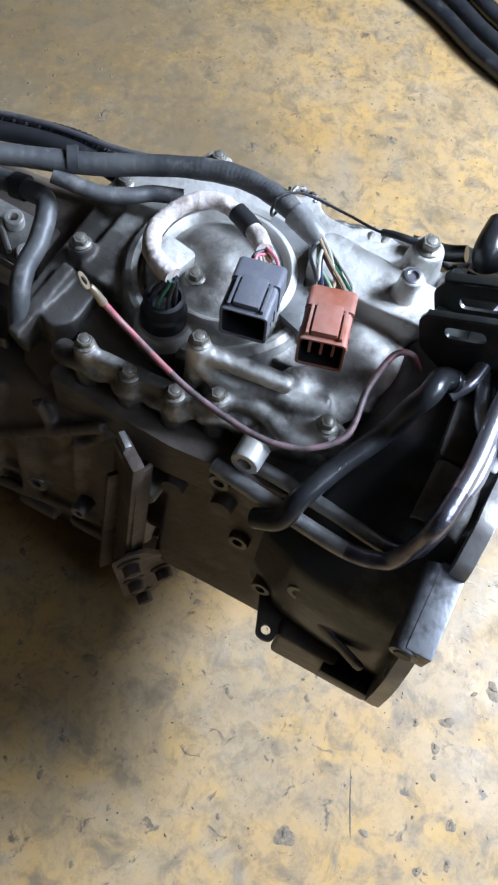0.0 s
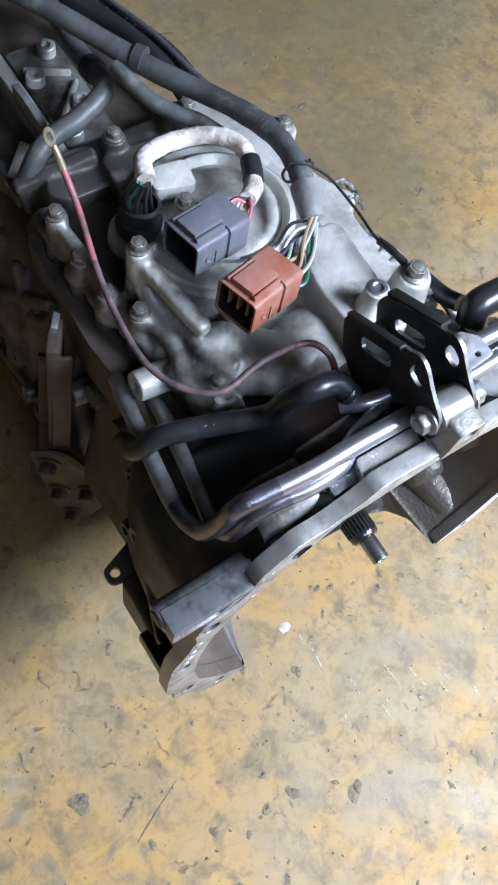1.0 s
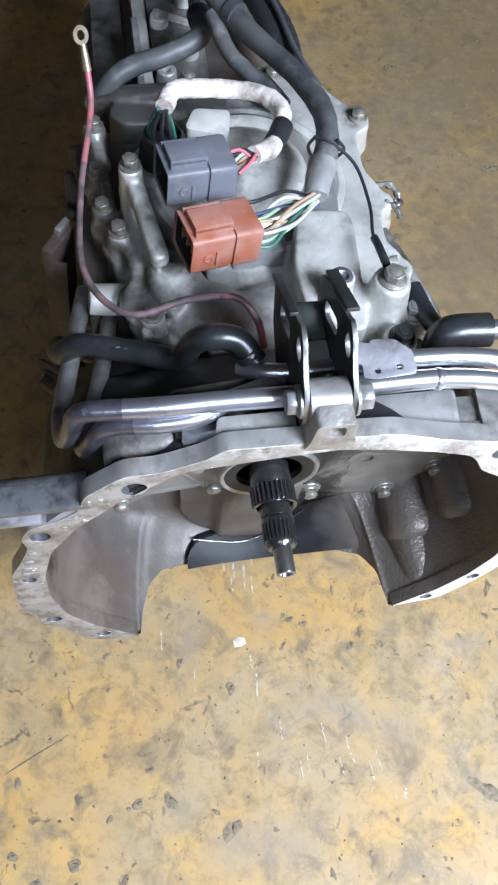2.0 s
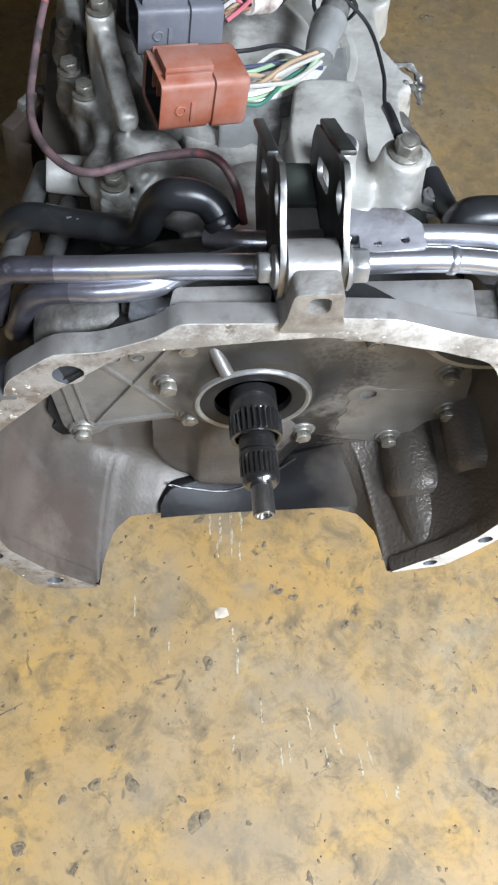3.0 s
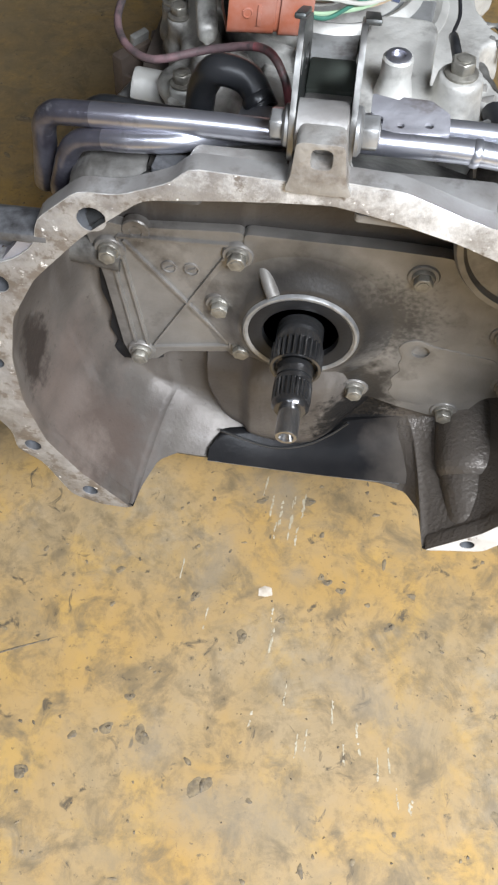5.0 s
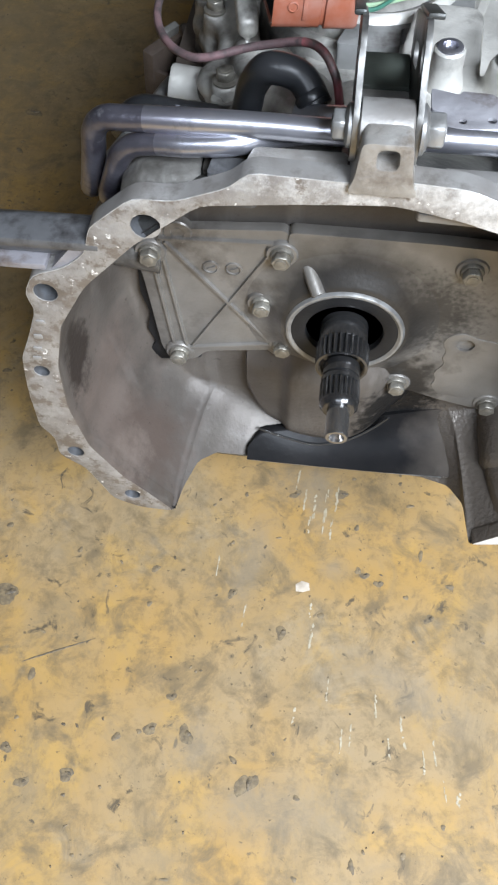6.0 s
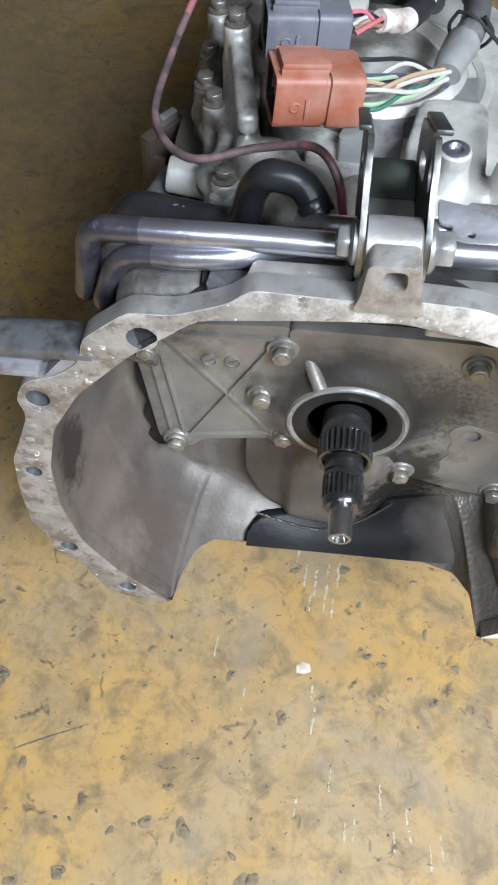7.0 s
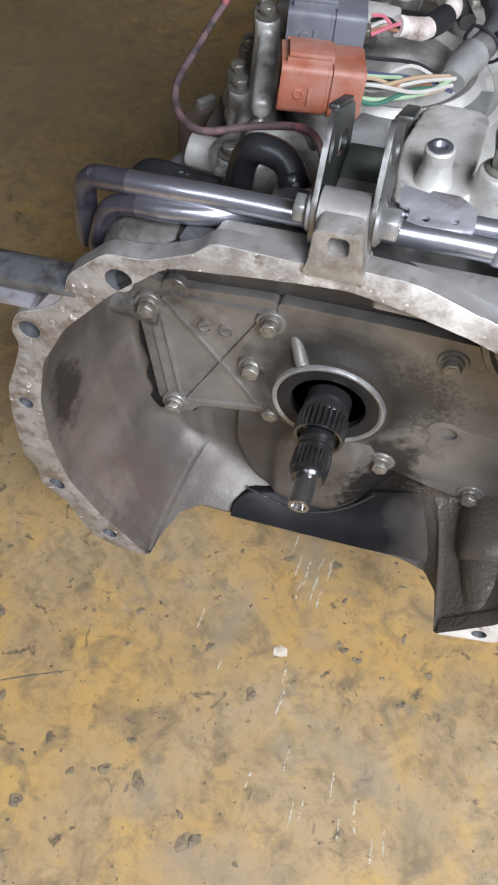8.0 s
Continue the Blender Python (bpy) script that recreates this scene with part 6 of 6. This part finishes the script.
def fleck(x, y, rx, ry, turn, h, rnd, n=11):
    """A thin ragged patch or lump on the floor."""
    bm = bmesh.new()
    ring, top = [], []
    p2, p3 = rnd.uniform(0, 6.3), rnd.uniform(0, 6.3)
    for i in range(n):
        a = 2 * math.pi * i / n
        k = 0.94 + 0.16 * math.sin(2 * a + p2) + 0.13 * math.sin(3 * a + p3) + rnd.uniform(-0.07, 0.07)
        p = Matrix.Rotation(radians(turn), 2) @ Vector((rx * k * math.cos(a), ry * k * math.sin(a)))
        ring.append(bm.verts.new((x + p.x, y + p.y, 0.0002)))
        top.append(bm.verts.new((x + p.x * 0.6, y + p.y * 0.6, 0.0002 + h * rnd.uniform(0.6, 1.2))))
    c = bm.verts.new((x, y, 0.0002 + h))
    for i in range(n):
        j = (i + 1) % n
        bm.faces.new((ring[i], ring[j], top[j], top[i]))
        bm.faces.new((top[i], top[j], c))
    return bm


GRIME = mat("dark_floor_grime", (0.075, 0.06, 0.043), 0.65, 0, (0.2, 0.15, 0.085), 260, 1.0, 0.4, 300)
SMUDGE = mat("trodden_dirt", (0.23, 0.17, 0.092), 0.65, 0, (0.11, 0.084, 0.054), 190, 1.0, 0.4, 260)
SCUFF = mat("pale_scuffed_paint", (0.46, 0.405, 0.30), 0.6, 0, (0.32, 0.26, 0.16), 140, 0.9, 0.2, 300)
rnd = random.Random(11)
chip = thing("paint_chip", "small off-white flake of paint lying on the floor", "debris")
part("flake", fleck(-0.0145, 0.0095, 0.0085, 0.0085, 40, 0.0008, rnd, 6), mat("offwhite_flake", (0.58, 0.51, 0.42), 0.6, 0, (0.4, 0.32, 0.23), 120, 0.8, 0.3, 200), chip)
# pits in the paint: brown patches, their dark insides drawn as flecks
for x, y, rx, ry, turn in ((-0.335, -0.033, 0.013, 0.011, 0), (-0.053, -0.2, 0.013, 0.008, 50), (0.123, -0.012, 0.006, 0.0045, 60), (-0.138, -0.124, 0.005, 0.004, 0), (-0.155, -0.158, 0.008, 0.005, 20), (-0.033, -0.044, 0.0075, 0.0055, 80), (-0.118, -0.16, 0.007, 0.009, 20),
                           (0.25, -0.2, 0.02, 0.009, -38), (-0.295, -0.192, 0.006, 0.005, 0), (-0.229, -0.21, 0.008, 0.006, 0), (-0.271, -0.222, 0.007, 0.005, 30), (0.052, 0.03, 0.005, 0.004, 0), (0.068, 0.022, 0.005, 0.004, 0), (-0.032, 0.122, 0.007, 0.004, 30), (0.022, 0.128, 0.008, 0.005, 0),
                           (-0.09, -0.006, 0.007, 0.004, 70), (0.045, 0.035, 0.004, 0.0035, 0), (0.42, 0.15, 0.012, 0.007, 20), (0.6, 0.5, 0.012, 0.009, 0), (0.33, 0.62, 0.01, 0.007, 0), (0.52, 0.75, 0.016, 0.01, 10), (0.4, 1.0, 0.014, 0.009, 0), (-0.5, 0.75, 0.013, 0.009, 0), (-0.45, 0.45, 0.01, 0.006, 0), (0.75, 0.3, 0.011, 0.008, 60)):
    part("smudge", fleck(x, y, rx * 1.05, ry * 1.05, turn, 0.0003, rnd, 26), SMUDGE, floor)
    part("pit_dark", fleck(x + rx * 0.25, y + ry * 0.2, rx * 0.5, ry * 0.38, turn + rnd.uniform(-30, 30), 0.0011, rnd, 16), GRIME, floor)
# long scratch and pale scuffs
part("scratch", fleck(-0.267, -0.09, 0.042, 0.0011, 25, 0.0003, rnd, 15), GRIME, floor)
for x, y, l, w, turn in ((-0.009, 0.105, 0.018, 0.0022, 86), (0.004, 0.105, 0.026, 0.0024, 88), (0.012, 0.085, 0.014, 0.0015, 86), (-0.004, -0.017, 0.008, 0.0016, 88), (-0.001, -0.045, 0.015, 0.0022, 88), (0.098, -0.134, 0.015, 0.0018, 100), (0.119, -0.16, 0.012, 0.0015, 95), (0.153, -0.19, 0.009, 0.003, 90),
                         (0.037, -0.146, 0.014, 0.0014, 88), (0.046, -0.142, 0.01, 0.0012, 88), (-0.012, -0.128, 0.008, 0.002, 80), (-0.11, 0.02, 0.014, 0.001, 88), (-0.03, 0.145, 0.02, 0.0018, 84), (0.14, -0.185, 0.01, 0.001, 100), (-0.02, 0.118, 0.014, 0.002, 86), (0.016, 0.118, 0.02, 0.002, 87), (-0.0135, 0.085, 0.01, 0.0014, 88), (0.07, -0.11, 0.014, 0.0016, 92), (0.085, -0.15, 0.01, 0.0014, 96), (-0.075, -0.03, 0.012, 0.0012, 86), (0.13, -0.15, 0.012, 0.0016, 98), (0.02, -0.1, 0.01, 0.0012, 88)):
    s_bm = bmesh.new()
    for k in range(10):
        u = rnd.uniform(-1, 1)
        o = Matrix.Rotation(radians(turn), 2) @ Vector((l * u, w * rnd.uniform(-0.5, 0.5)))
        join(s_bm, fleck(x + o.x, y + o.y, l * rnd.uniform(0.06, 0.3), w * rnd.uniform(0.25, 0.75), turn, 0.0002, rnd, 9))
    part("scuff", s_bm, SCUFF, floor)
pit_bm = bmesh.new()
for i in range(420):
    x, y = rnd.uniform(-0.5, 0.75), rnd.uniform(-0.4, 1.1)
    s = rnd.choice((0.0012, 0.0016, 0.002, 0.0025, 0.003, 0.0042))
    join(pit_bm, fleck(x, y, s * rnd.uniform(0.8, 1.8), s * rnd.uniform(0.6, 1.0), rnd.uniform(0, 180), 0.0005, rnd, 11))
tagged(new("floor_pits", link_mesh("floor_pits", pit_bm, SMUDGE)), "small brown pits worn into the floor paint", "pits", kind="stuff")
grit_bm = bmesh.new()
for i in range(800):
    x, y = rnd.uniform(-0.75, 1.0), rnd.uniform(-0.4, 1.3)
    s = rnd.choice((0.0007, 0.0009, 0.001, 0.0012, 0.0016))
    join(grit_bm, fleck(x, y, s * rnd.uniform(0.8, 2.0), s, rnd.uniform(0, 180), 0.0007, rnd, 6))
tagged(new("floor_grit", link_mesh("floor_grit", grit_bm, GRIME)), "scattered dark grit trodden into the floor", "grit", kind="stuff")
